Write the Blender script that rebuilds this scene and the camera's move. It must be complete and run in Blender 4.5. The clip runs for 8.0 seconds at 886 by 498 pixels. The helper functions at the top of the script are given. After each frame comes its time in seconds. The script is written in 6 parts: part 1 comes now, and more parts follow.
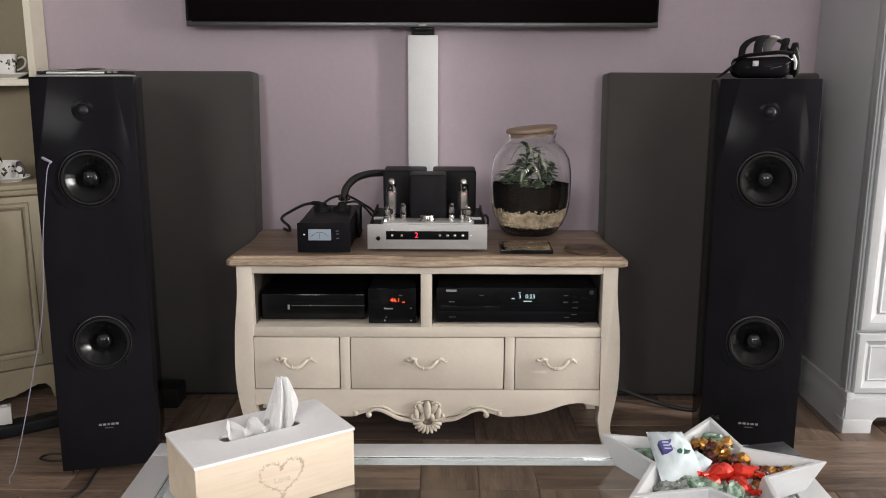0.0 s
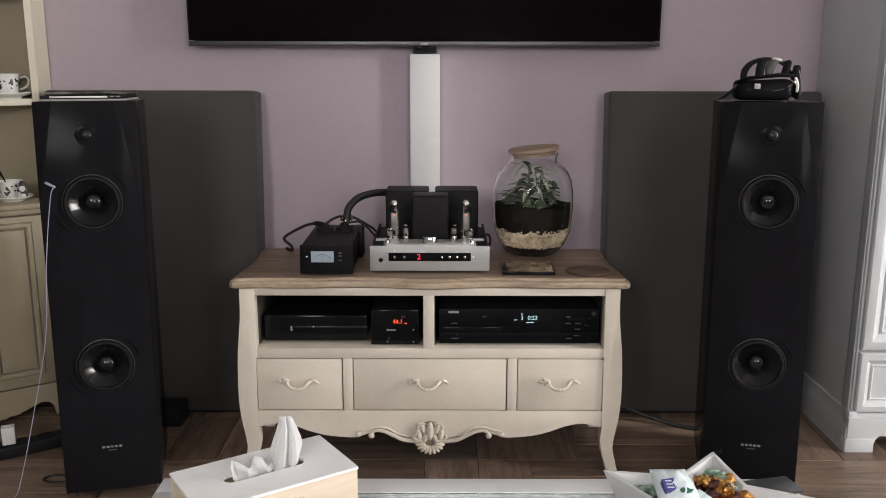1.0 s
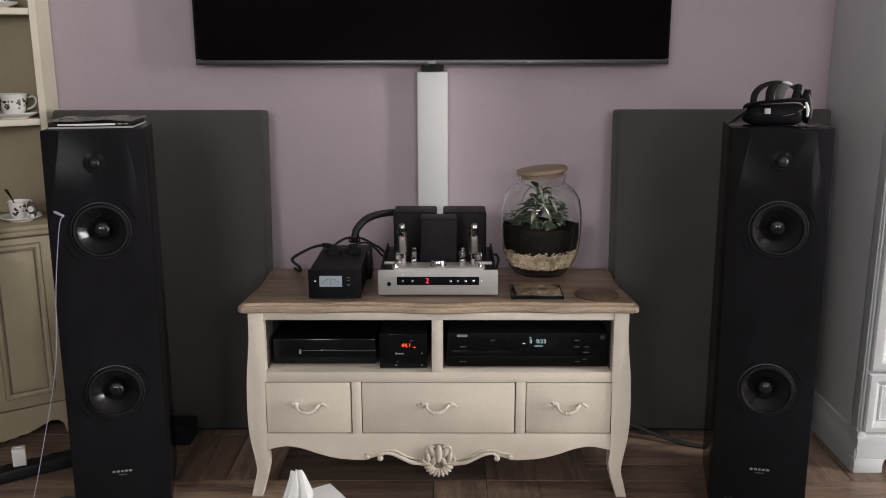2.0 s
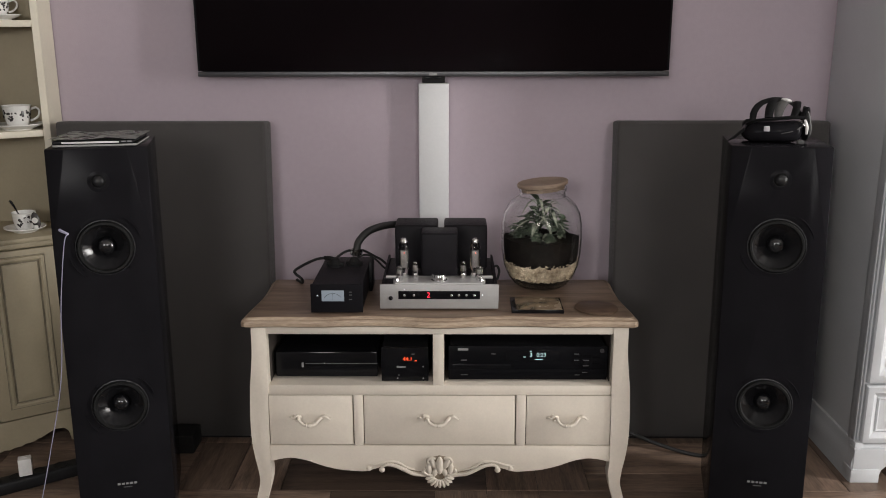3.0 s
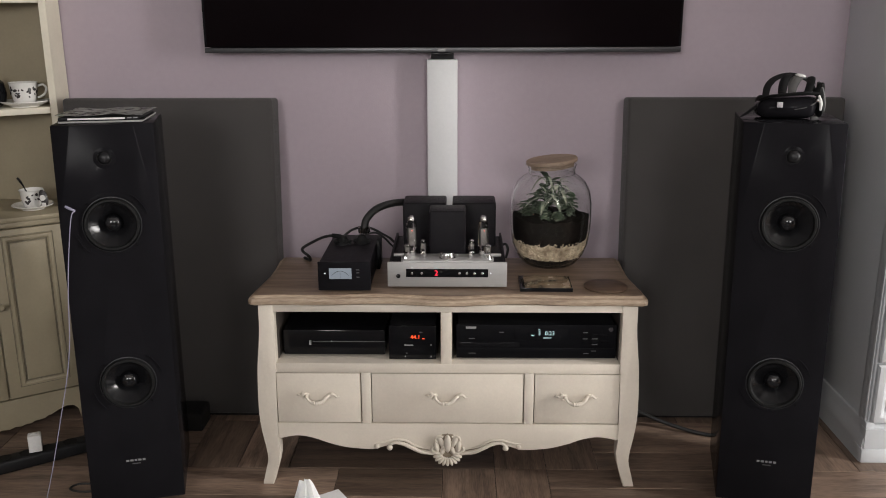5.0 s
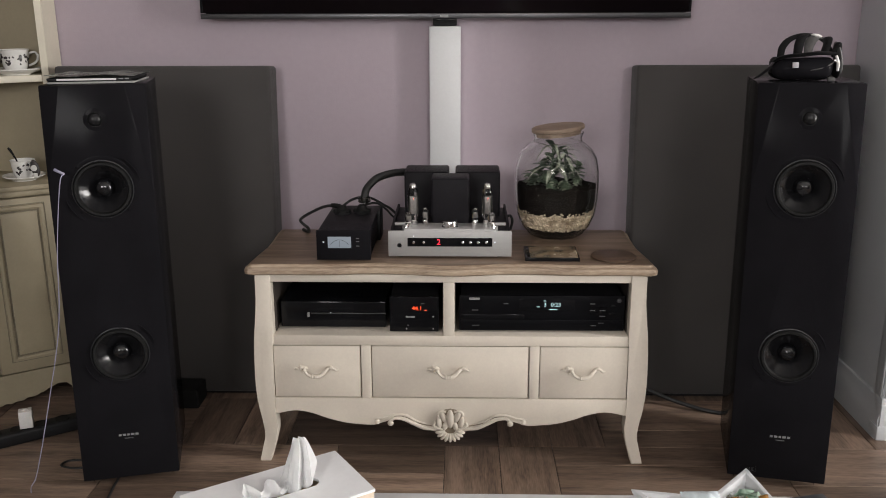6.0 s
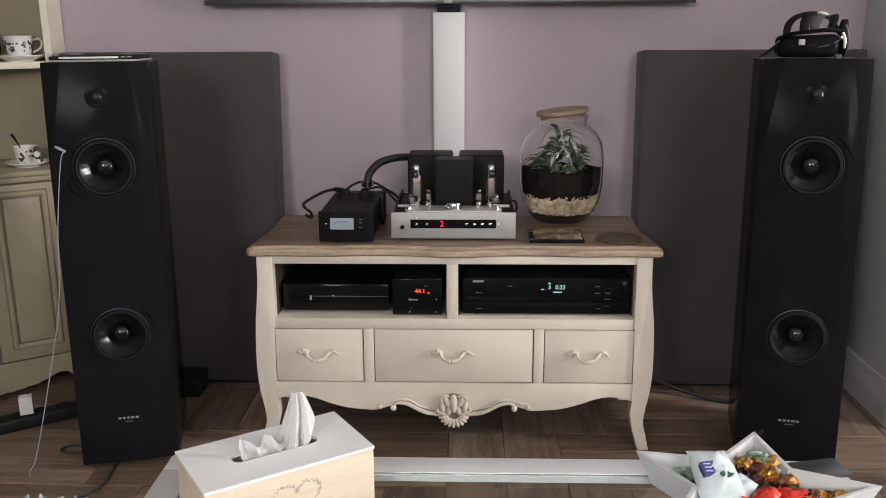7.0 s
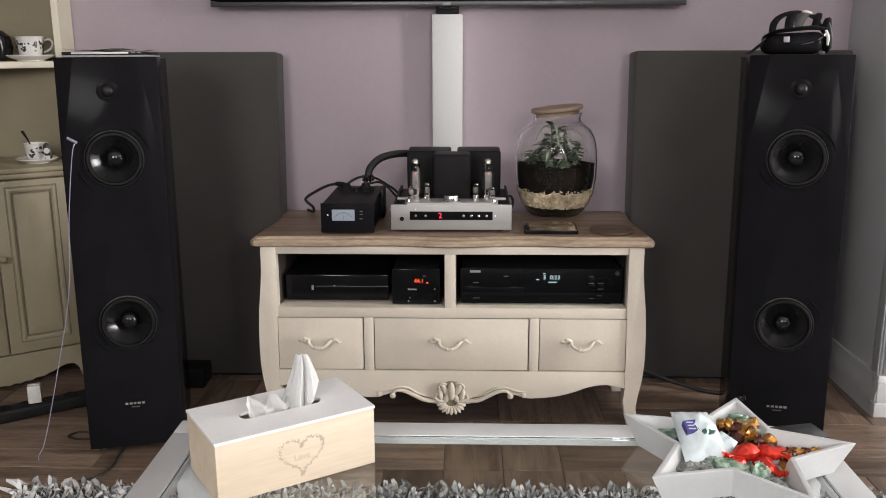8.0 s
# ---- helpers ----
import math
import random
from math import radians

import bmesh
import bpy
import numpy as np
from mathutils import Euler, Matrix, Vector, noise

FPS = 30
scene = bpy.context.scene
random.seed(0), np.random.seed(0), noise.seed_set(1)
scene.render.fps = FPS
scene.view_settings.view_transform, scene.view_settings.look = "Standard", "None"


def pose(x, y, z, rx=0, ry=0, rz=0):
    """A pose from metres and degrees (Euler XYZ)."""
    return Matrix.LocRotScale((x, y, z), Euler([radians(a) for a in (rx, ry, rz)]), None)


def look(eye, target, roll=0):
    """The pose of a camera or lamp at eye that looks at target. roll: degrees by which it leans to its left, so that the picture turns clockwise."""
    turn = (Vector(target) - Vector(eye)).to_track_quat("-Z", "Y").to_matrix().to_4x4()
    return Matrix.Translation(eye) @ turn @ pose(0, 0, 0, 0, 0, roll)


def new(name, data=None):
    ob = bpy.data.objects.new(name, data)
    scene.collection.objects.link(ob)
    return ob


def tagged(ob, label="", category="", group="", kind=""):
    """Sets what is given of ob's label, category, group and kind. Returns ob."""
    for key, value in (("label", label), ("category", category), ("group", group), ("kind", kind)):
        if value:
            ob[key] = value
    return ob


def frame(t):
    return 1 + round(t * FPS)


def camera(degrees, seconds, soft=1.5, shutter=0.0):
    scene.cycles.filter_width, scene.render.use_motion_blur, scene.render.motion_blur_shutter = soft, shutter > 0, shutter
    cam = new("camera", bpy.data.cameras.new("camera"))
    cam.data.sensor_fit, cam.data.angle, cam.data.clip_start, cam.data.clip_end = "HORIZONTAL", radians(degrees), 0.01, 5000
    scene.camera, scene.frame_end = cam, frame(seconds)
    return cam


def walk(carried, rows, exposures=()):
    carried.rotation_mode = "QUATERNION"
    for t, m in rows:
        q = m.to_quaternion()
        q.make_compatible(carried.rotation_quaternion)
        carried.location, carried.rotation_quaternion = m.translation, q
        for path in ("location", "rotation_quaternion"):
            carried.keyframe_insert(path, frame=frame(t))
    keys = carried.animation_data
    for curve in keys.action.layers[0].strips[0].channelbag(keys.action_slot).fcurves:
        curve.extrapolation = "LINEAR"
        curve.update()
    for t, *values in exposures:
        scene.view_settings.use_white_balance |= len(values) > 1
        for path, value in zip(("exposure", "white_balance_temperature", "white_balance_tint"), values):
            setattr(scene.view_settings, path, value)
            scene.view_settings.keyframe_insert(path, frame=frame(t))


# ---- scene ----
cam = camera(53.6, 8.0, 0.95)
PATH = [
    (0, (0.113, 0.109, 1.076), (0.116, 2.062, 0.643), 0.2),
    (0.5, (0.114, 0.114, 1.096), (0.116, 2.066, 0.661), 0.2),
    (1, (0.11, 0.118, 1.133), (0.11, 2.071, 0.7), 0.1),
    (1.5, (0.101, 0.135, 1.176), (0.097, 2.083, 0.723), 0.1),
    (2, (0.103, 0.142, 1.225), (0.09, 2.089, 0.766), -0.1),
    (2.2, (0.1033, 0.1420, 1.2434), (0.0878, 2.0882, 0.7769), -0.1),
    (3.3, (0.1037, 0.1407, 1.3155), (0.0872, 2.0795, 0.8221), -0.1),
    (3.5, (0.104, 0.14, 1.323), (0.084, 2.077, 0.825), -0.1),
    (4, (0.115, 0.131, 1.332), (0.073, 2.063, 0.818), -0.3),
    (4.5, (0.113, 0.135, 1.322), (0.073, 2.066, 0.801), -0.2),
    (4.7, (0.1120, 0.1413, 1.3117), (0.0720, 2.0711, 0.7855), -0.2),
    (5.8, (0.1091, 0.2009, 1.2172), (0.0653, 2.1269, 0.6812), -0.2),
    (6, (0.109, 0.209, 1.199), (0.063, 2.135, 0.661), -0.2),
    (6.5, (0.112, 0.217, 1.156), (0.05, 2.143, 0.62), -0.3),
    (7, (0.117, 0.206, 1.109), (0.056, 2.141, 0.606), -0.3),
    (7.5, (0.121, 0.14, 1.076), (0.059, 2.084, 0.608), -0.2),
    (8, (0.123, 0.121, 1.062), (0.063, 2.065, 0.595), -0.2),
]
walk(cam, [(t, look(eye, target, roll)) for t, eye, target, roll in PATH],
     [(0, 0.02), (1, -0.08), (2, -0.19), (3.5, -0.14), (4.5, -0.11), (6, -0.09), (7, -0.01), (8, 0.07)])

# ---- light ----
world = bpy.data.worlds.new("sky")
scene.world = world
world.use_nodes = True
_nt = world.node_tree
_sky = _nt.nodes.new("ShaderNodeTexSky")
_sky.sky_type, _sky.sun_disc = "NISHITA", False
_sky.sun_elevation, _sky.sun_rotation = radians(35), radians(120)
_nt.links.new(_sky.outputs["Color"], _nt.nodes["Background"].inputs["Color"])
_nt.nodes["Background"].inputs["Strength"].default_value = 0.08


def window_light(name, size_y, size_z, power, m, colour):
    data = bpy.data.lights.new(name, "AREA")
    data.shape, data.size, data.size_y = "RECTANGLE", size_y, size_z
    data.energy, data.color = power, colour
    ob = new(name, data)
    ob.matrix_world = m
    return ob


window_light("daylight_east", 0.38, 2.1, 168, look((4.44, 1.18, 1.28), (0.0, 1.6, 0.9)), (1.0, 0.975, 0.95))
window_light("daylight_south", 0.9, 1.0, 46, look((1.50, -2.52, 2.0), (0.4, 0.6, 0.8)), (1.0, 0.972, 0.952))
# added fill from the left, evens out the speakers' shadows on the panels
window_light("daylight_south_west", 0.9, 1.0, 62, look((-1.15, -2.52, 2.0), (0.0, 0.6, 0.8)), (1.0, 0.972, 0.952))


# ---- materials ----
def mat(name, base, rough=0.5, metal=0.0, vary=0.12, scale=6.0, fine=0.05, fscale=120.0, bump=0.0, bscale=200.0,
        rvary=0.08, coat=0.0, per=0.0, stretch=(1, 1, 1), second=None, sheen=0.0, spec=0.5):
    """A painted, cloth, stone or metal surface: base colour varied at two scales, fine relief and uneven gloss."""
    m = bpy.data.materials.new(name)
    m.use_nodes = True
    nt = m.node_tree
    bs = nt.nodes["Principled BSDF"]
    tc = nt.nodes.new("ShaderNodeTexCoord")
    mp = nt.nodes.new("ShaderNodeMapping")
    mp.inputs["Scale"].default_value = stretch
    nt.links.new(tc.outputs["Object"], mp.inputs["Vector"])
    n1 = nt.nodes.new("ShaderNodeTexNoise")
    n1.inputs["Scale"].default_value, n1.inputs["Detail"].default_value = scale, 5
    n2 = nt.nodes.new("ShaderNodeTexNoise")
    n2.inputs["Scale"].default_value, n2.inputs["Detail"].default_value = fscale, 3
    for n in (n1, n2):
        nt.links.new(mp.outputs["Vector"], n.inputs["Vector"])
    ramp = nt.nodes.new("ShaderNodeMix")
    ramp.data_type = "RGBA"
    lo = [c * (1 - vary) for c in base]
    hi = [min(1, c * (1 + vary)) for c in (second or base)]
    ramp.inputs["A"].default_value, ramp.inputs["B"].default_value = (*lo, 1), (*hi, 1)
    mr = nt.nodes.new("ShaderNodeMapRange")
    mr.inputs["From Min"].default_value, mr.inputs["From Max"].default_value = 0.3, 0.7
    nt.links.new(n1.outputs["Fac"], mr.inputs["Value"])
    nt.links.new(mr.outputs["Result"], ramp.inputs["Factor"])
    hsv = nt.nodes.new("ShaderNodeHueSaturation")
    nt.links.new(ramp.outputs["Result"], hsv.inputs["Color"])
    ma = nt.nodes.new("ShaderNodeMapRange")
    ma.inputs["To Min"].default_value, ma.inputs["To Max"].default_value = 1 - fine * 2, 1 + fine * 2
    nt.links.new(n2.outputs["Fac"], ma.inputs["Value"])
    last = ma.outputs["Result"]
    if per:
        oi = nt.nodes.new("ShaderNodeObjectInfo")
        pr = nt.nodes.new("ShaderNodeMapRange")
        pr.inputs["To Min"].default_value, pr.inputs["To Max"].default_value = 1 - per, 1 + per
        nt.links.new(oi.outputs["Random"], pr.inputs["Value"])
        mul = nt.nodes.new("ShaderNodeMath")
        mul.operation = "MULTIPLY"
        nt.links.new(last, mul.inputs[0])
        nt.links.new(pr.outputs["Result"], mul.inputs[1])
        last = mul.outputs["Value"]
    nt.links.new(last, hsv.inputs["Value"])
    nt.links.new(hsv.outputs["Color"], bs.inputs["Base Color"])
    rr = nt.nodes.new("ShaderNodeMapRange")
    rr.inputs["To Min"].default_value, rr.inputs["To Max"].default_value = max(0.02, rough - rvary), min(1, rough + rvary)
    nt.links.new(n1.outputs["Fac"], rr.inputs["Value"])
    nt.links.new(rr.outputs["Result"], bs.inputs["Roughness"])
    bs.inputs["Metallic"].default_value = metal
    bs.inputs["Coat Weight"].default_value = coat
    bs.inputs["Sheen Weight"].default_value = sheen
    bs.inputs["Specular IOR Level"].default_value = spec
    if bump:
        n3 = nt.nodes.new("ShaderNodeTexNoise")
        n3.inputs["Scale"].default_value, n3.inputs["Detail"].default_value = bscale, 4
        nt.links.new(mp.outputs["Vector"], n3.inputs["Vector"])
        bp = nt.nodes.new("ShaderNodeBump")
        bp.inputs["Strength"].default_value, bp.inputs["Distance"].default_value = bump, 0.002
        nt.links.new(n3.outputs["Fac"], bp.inputs["Height"])
        nt.links.new(bp.outputs["Normal"], bs.inputs["Normal"])
    return m


def wood(name, dark, light, along=(1, 12, 12), rough=0.45, per=0.0, wave=3.0, bump=0.15, spec=0.5):
    """Wood: long streaks of grain along one axis, fine pores, tone varied from piece to piece."""
    m = bpy.data.materials.new(name)
    m.use_nodes = True
    nt = m.node_tree
    bs = nt.nodes["Principled BSDF"]
    tc = nt.nodes.new("ShaderNodeTexCoord")
    mp = nt.nodes.new("ShaderNodeMapping")
    mp.inputs["Scale"].default_value = along
    vec = tc.outputs["Object"]
    oi = nt.nodes.new("ShaderNodeObjectInfo")
    if per:
        sc = nt.nodes.new("ShaderNodeVectorMath")
        sc.operation = "SCALE"
        cmb = nt.nodes.new("ShaderNodeCombineXYZ")
        for k in range(3):
            nt.links.new(oi.outputs["Random"], cmb.inputs[k])
        nt.links.new(cmb.outputs["Vector"], sc.inputs[0])
        sc.inputs["Scale"].default_value = 37.0
        ad = nt.nodes.new("ShaderNodeVectorMath")
        nt.links.new(tc.outputs["Object"], ad.inputs[0])
        nt.links.new(sc.outputs["Vector"], ad.inputs[1])
        vec = ad.outputs["Vector"]
    nt.links.new(vec, mp.inputs["Vector"])
    n1 = nt.nodes.new("ShaderNodeTexNoise")
    n1.inputs["Scale"].default_value, n1.inputs["Detail"].default_value, n1.inputs["Distortion"].default_value = wave, 8, 0.6
    n2 = nt.nodes.new("ShaderNodeTexNoise")
    n2.inputs["Scale"].default_value, n2.inputs["Detail"].default_value = wave * 9, 4
    for n in (n1, n2):
        nt.links.new(mp.outputs["Vector"], n.inputs["Vector"])
    mixf = nt.nodes.new("ShaderNodeMath")
    mixf.operation = "MULTIPLY_ADD"
    nt.links.new(n2.outputs["Fac"], mixf.inputs[0])
    mixf.inputs[1].default_value = 0.45
    sub = nt.nodes.new("ShaderNodeMath")
    sub.operation = "MULTIPLY"
    nt.links.new(n1.outputs["Fac"], sub.inputs[0])
    sub.inputs[1].default_value = 0.75
    nt.links.new(sub.outputs["Value"], mixf.inputs[2])
    cr = nt.nodes.new("ShaderNodeValToRGB")
    cr.color_ramp.elements[0].position, cr.color_ramp.elements[0].color = 0.38, (*dark, 1)
    cr.color_ramp.elements[1].position, cr.color_ramp.elements[1].color = 0.75, (*light, 1)
    nt.links.new(mixf.outputs["Value"], cr.inputs["Fac"])
    out = cr.outputs["Color"]
    if per:
        hsv = nt.nodes.new("ShaderNodeHueSaturation")
        pr = nt.nodes.new("ShaderNodeMapRange")
        pr.inputs["To Min"].default_value, pr.inputs["To Max"].default_value = 1 - per, 1 + per
        nt.links.new(oi.outputs["Random"], pr.inputs["Value"])
        nt.links.new(pr.outputs["Result"], hsv.inputs["Value"])
        nt.links.new(out, hsv.inputs["Color"])
        out = hsv.outputs["Color"]
    nt.links.new(out, bs.inputs["Base Color"])
    rr = nt.nodes.new("ShaderNodeMapRange")
    rr.inputs["To Min"].default_value, rr.inputs["To Max"].default_value = rough + 0.1, rough - 0.1
    nt.links.new(n1.outputs["Fac"], rr.inputs["Value"])
    nt.links.new(rr.outputs["Result"], bs.inputs["Roughness"])
    bs.inputs["Specular IOR Level"].default_value = spec
    bp = nt.nodes.new("ShaderNodeBump")
    bp.inputs["Strength"].default_value, bp.inputs["Distance"].default_value = bump, 0.001
    nt.links.new(mixf.outputs["Value"], bp.inputs["Height"])
    nt.links.new(bp.outputs["Normal"], bs.inputs["Normal"])
    return m


def glass(name, tint=(1, 1, 1), rough=0.0, ior=1.45):
    m = bpy.data.materials.new(name)
    m.use_nodes = True
    bs = m.node_tree.nodes["Principled BSDF"]
    bs.inputs["Base Color"].default_value = (*tint, 1)
    bs.inputs["Transmission Weight"].default_value, bs.inputs["Roughness"].default_value, bs.inputs["IOR"].default_value = 1, rough, ior
    return m


def glow(name, colour, strength):
    m = bpy.data.materials.new(name)
    m.use_nodes = True
    bs = m.node_tree.nodes["Principled BSDF"]
    bs.inputs["Base Color"].default_value = (0.02, 0.02, 0.02, 1)
    bs.inputs["Emission Color"].default_value, bs.inputs["Emission Strength"].default_value = (*colour, 1), strength
    return m


M = {
    "wall": mat("lilac_wall_paint", (0.412, 0.347, 0.388), 0.75, vary=0.04, scale=1.5, fine=0.02, fscale=60, bump=0.25, bscale=420),
    "white_wall": mat("white_wall_paint", (0.74, 0.72, 0.70), 0.8, vary=0.04, scale=1.5, bump=0.2, bscale=300),
    # for unseen walls, dark so that reflections and bounced light stay low
    "grey_wall": mat("dimmed_grey_wall_paint", (0.20, 0.19, 0.19), 0.8, vary=0.05, scale=1.5, bump=0.2, bscale=300),
    "ceiling": mat("ceiling_paint", (0.82, 0.81, 0.80), 0.85, vary=0.03, scale=1.2, bump=0.15, bscale=300),
    "cream": mat("cream_chalk_paint", (0.63, 0.572, 0.49), 0.5, vary=0.05, scale=9, fine=0.03, fscale=160, bump=0.15, bscale=90),
    # cupboard cream made lighter, with the east light put into its colour
    "ivory_lit": mat("lit_ivory_paint", (0.62, 0.575, 0.47), 0.5, vary=0.04, scale=9, fine=0.02, bump=0.12, bscale=90),
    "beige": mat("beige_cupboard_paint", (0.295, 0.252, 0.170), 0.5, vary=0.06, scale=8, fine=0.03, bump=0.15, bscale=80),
    "white": mat("white_satin_lacquer", (0.53, 0.545, 0.56), 0.38, vary=0.03, scale=7, fine=0.015, bump=0.06, bscale=60),
    "white_matt": mat("white_matt_paint", (0.57, 0.58, 0.59), 0.55, vary=0.03, scale=14, fine=0.02, bump=0.1, bscale=90),
    "lid_white": mat("white_lid_paint", (0.80, 0.805, 0.81), 0.5, vary=0.03, scale=14, fine=0.02, bump=0.1, bscale=90),
    "duct": mat("white_plastic_duct", (0.66, 0.665, 0.67), 0.45, vary=0.03, scale=5, fine=0.02),
    "black_satin": mat("black_satin_lacquer", (0.0110, 0.0105, 0.0122), 0.16, vary=0.15, scale=8, fine=0.04, rvary=0.03, spec=0.024),
    "black_matt": mat("black_matt_plastic", (0.009, 0.009, 0.010), 0.55, vary=0.15, scale=20, fine=0.05, spec=0.3, bump=0.1, bscale=500),
    "black_gloss": mat("black_gloss_plastic", (0.006, 0.006, 0.007), 0.12, vary=0.1, scale=12, fine=0.03, rvary=0.04, spec=0.18),
    "black_powder": mat("black_powder_coat", (0.009, 0.008, 0.010), 0.5, spec=0.15, vary=0.12, scale=18, fine=0.06, bump=0.35, bscale=900),
    "rubber": mat("black_rubber", (0.009, 0.009, 0.009), 0.6, spec=0.2, vary=0.15, scale=40, fine=0.05),
    "cone": mat("dark_driver_cone", (0.008, 0.008, 0.009), 0.13, spec=0.22, vary=0.15, scale=60, fine=0.08, fscale=400, rvary=0.03, bump=0.02, bscale=500),
    "fabric": mat("dark_grey_fabric", (0.053, 0.049, 0.047), 0.9, vary=0.12, scale=5, fine=0.12, fscale=700, bump=0.6, bscale=900, sheen=0.12),
    "screen": mat("tv_screen_glass", (0.0055, 0.0038, 0.0045), 0.1, vary=0.05, scale=3, fine=0.0, rvary=0.03, spec=0.03),
    "grey_bar": mat("grey_metal_trim", (0.09, 0.09, 0.095), 0.35, 0.7, vary=0.05),
    "silver": mat("brushed_aluminium", (0.375, 0.37, 0.362), 0.42, 0.3, vary=0.04, scale=6, fine=0.05, fscale=300, stretch=(1, 30, 30), bump=0.08, bscale=300),
    "chrome": mat("polished_chrome", (0.75, 0.75, 0.75), 0.12, 1.0, vary=0.03),
    "bar_white": mat("white_print", (0.27, 0.27, 0.27), 0.5, vary=0.05),
    "bar_grey": mat("grey_print", (0.11, 0.11, 0.11), 0.5, vary=0.05),
    "glass": glass("clear_glass", (0.97, 0.98, 0.975)),
    "jar_glass": glass("thin_jar_glass", (0.97, 0.98, 0.975), 0.0, 1.28),
    "table_glass": glass("table_glass", (0.90, 0.94, 0.93)),
    "tube_glass": glass("valve_glass", (0.95, 0.93, 0.9)),
    "top_wood": wood("washed_walnut_top", (0.115, 0.076, 0.051), (0.26, 0.185, 0.132), (1.2, 14, 14), 0.42, wave=2.2),
    "edge_wood": wood("worn_edge_wood", (0.17, 0.11, 0.07), (0.46, 0.36, 0.26), (2, 20, 20), 0.5, wave=2.5),
    "cork": wood("lid_wood", (0.20, 0.14, 0.10), (0.34, 0.25, 0.185), (2, 18, 18), 0.6, wave=2.0),
    "pine": wood("pale_plywood", (0.60, 0.49, 0.36), (0.70, 0.595, 0.47), (1.5, 12, 16), 0.5, wave=1.6, bump=0.06),
    "floor_x": wood("floor_plank_wood", (0.060, 0.040, 0.030), (0.25, 0.176, 0.130), (1.1, 11, 11), 0.38, per=0.42, wave=3.0, bump=0.25, spec=0.3),
    "floor_y": wood("floor_plank_wood_cross", (0.060, 0.040, 0.030), (0.25, 0.176, 0.130), (11, 1.1, 11), 0.38, per=0.42, wave=3.0, bump=0.25, spec=0.3),
    "grout": mat("floor_joint", (0.035, 0.027, 0.022), 0.8, vary=0.2, scale=20),
    "yarn": mat("grey_white_yarn", (0.22, 0.22, 0.225), 0.9, vary=0.35, scale=26, fine=0.2, fscale=90, second=(0.66, 0.66, 0.65)),
    "rug_base": mat("rug_backing", (0.12, 0.12, 0.12), 0.95, vary=0.3, scale=30, fine=0.2),
    "porcelain": mat("white_porcelain", (0.72, 0.71, 0.68), 0.15, vary=0.03, scale=20, coat=0.3),
    "transfer": mat("dark_floral_transfer", (0.05, 0.045, 0.045), 0.25, vary=0.4, scale=60),
    "tissue": mat("soft_tissue_paper", (0.96, 0.96, 0.96), 0.85, vary=0.02, scale=20, bump=0.15, bscale=300, sheen=0.2),
    "brown_print": mat("faded_brown_print", (0.43, 0.35, 0.265), 0.7, vary=0.2, scale=90),
    "pale_print": mat("pale_brown_print", (0.54, 0.45, 0.345), 0.7, vary=0.1, scale=90),
    "glaze_brown": mat("brown_antique_glaze", (0.24, 0.195, 0.14), 0.6, vary=0.25, scale=60),
    "soil": mat("dark_soil", (0.008, 0.006, 0.005), 0.95, spec=0.1, vary=0.4, scale=60, fine=0.2, bump=0.8, bscale=160),
    "gravel": mat("pale_gravel", (0.27, 0.20, 0.13), 0.8, second=(0.48, 0.39, 0.28), vary=0.25, scale=40, fine=0.15),
    "leaf": mat("terrarium_leaf", (0.022, 0.038, 0.022), 0.45, vary=0.3, scale=40, second=(0.07, 0.10, 0.06)),
    "cable": mat("black_cable_sheath", (0.012, 0.012, 0.012), 0.5, vary=0.1, scale=60, bump=0.3, bscale=700),
    "white_cable": mat("pale_lilac_cable", (0.30, 0.29, 0.39), 0.4, vary=0.05),
    "white_plastic": mat("white_plastic", (0.72, 0.71, 0.69), 0.35, vary=0.04),
    # dark colour holds the deep shade inside the console
    "interior": mat("shaded_cabinet_interior", (0.048, 0.038, 0.032), 0.6, vary=0.2, scale=12),
    "red_led": glow("red_display", (1.0, 0.015, 0.05), 2.0),
    "amber_led": glow("amber_display", (1.0, 0.07, 0.015), 2.4),
    "cyan_led": glow("pale_display", (0.65, 0.95, 0.95), 1.1),
    "white_led": glow("white_indicator", (0.9, 0.95, 1.0), 0.9),
    "meter": glow("lit_meter_face", (0.70, 0.80, 0.92), 0.30),
    "heater": glow("valve_heater", (1.0, 0.10, 0.04), 3.0),
}


def let_through(m, colour, share):
    """Thin paper: part of the light goes through."""
    nt = m.node_tree
    out = nt.nodes["Material Output"]
    tr = nt.nodes.new("ShaderNodeBsdfTranslucent")
    tr.inputs["Color"].default_value = (*colour, 1)
    mx = nt.nodes.new("ShaderNodeMixShader")
    mx.inputs["Fac"].default_value = share
    nt.links.new(nt.nodes["Principled BSDF"].outputs["BSDF"], mx.inputs[1])
    nt.links.new(tr.outputs["BSDF"], mx.inputs[2])
    nt.links.new(mx.outputs["Shader"], out.inputs["Surface"])


let_through(M["tissue"], (0.98, 0.98, 0.98), 0.3)


# ---- mesh helpers ----
def link(name, bm, material, parent=None, label="", smooth=None):
    me = bpy.data.meshes.new(name)
    bmesh.ops.recalc_face_normals(bm, faces=bm.faces[:])
    bm.to_mesh(me)
    bm.free()
    me.materials.append(material)
    if smooth is not None:
        for p in me.polygons:
            p.use_smooth = True
        me.set_sharp_from_angle(angle=radians(smooth))
    ob = new(name, me)
    if parent is not None:
        ob.parent = parent
    if label:
        ob["label"] = label
    return ob


def part(name, bm, material, parent, label="", smooth=35):
    return link(name, bm, material, parent, label, smooth)


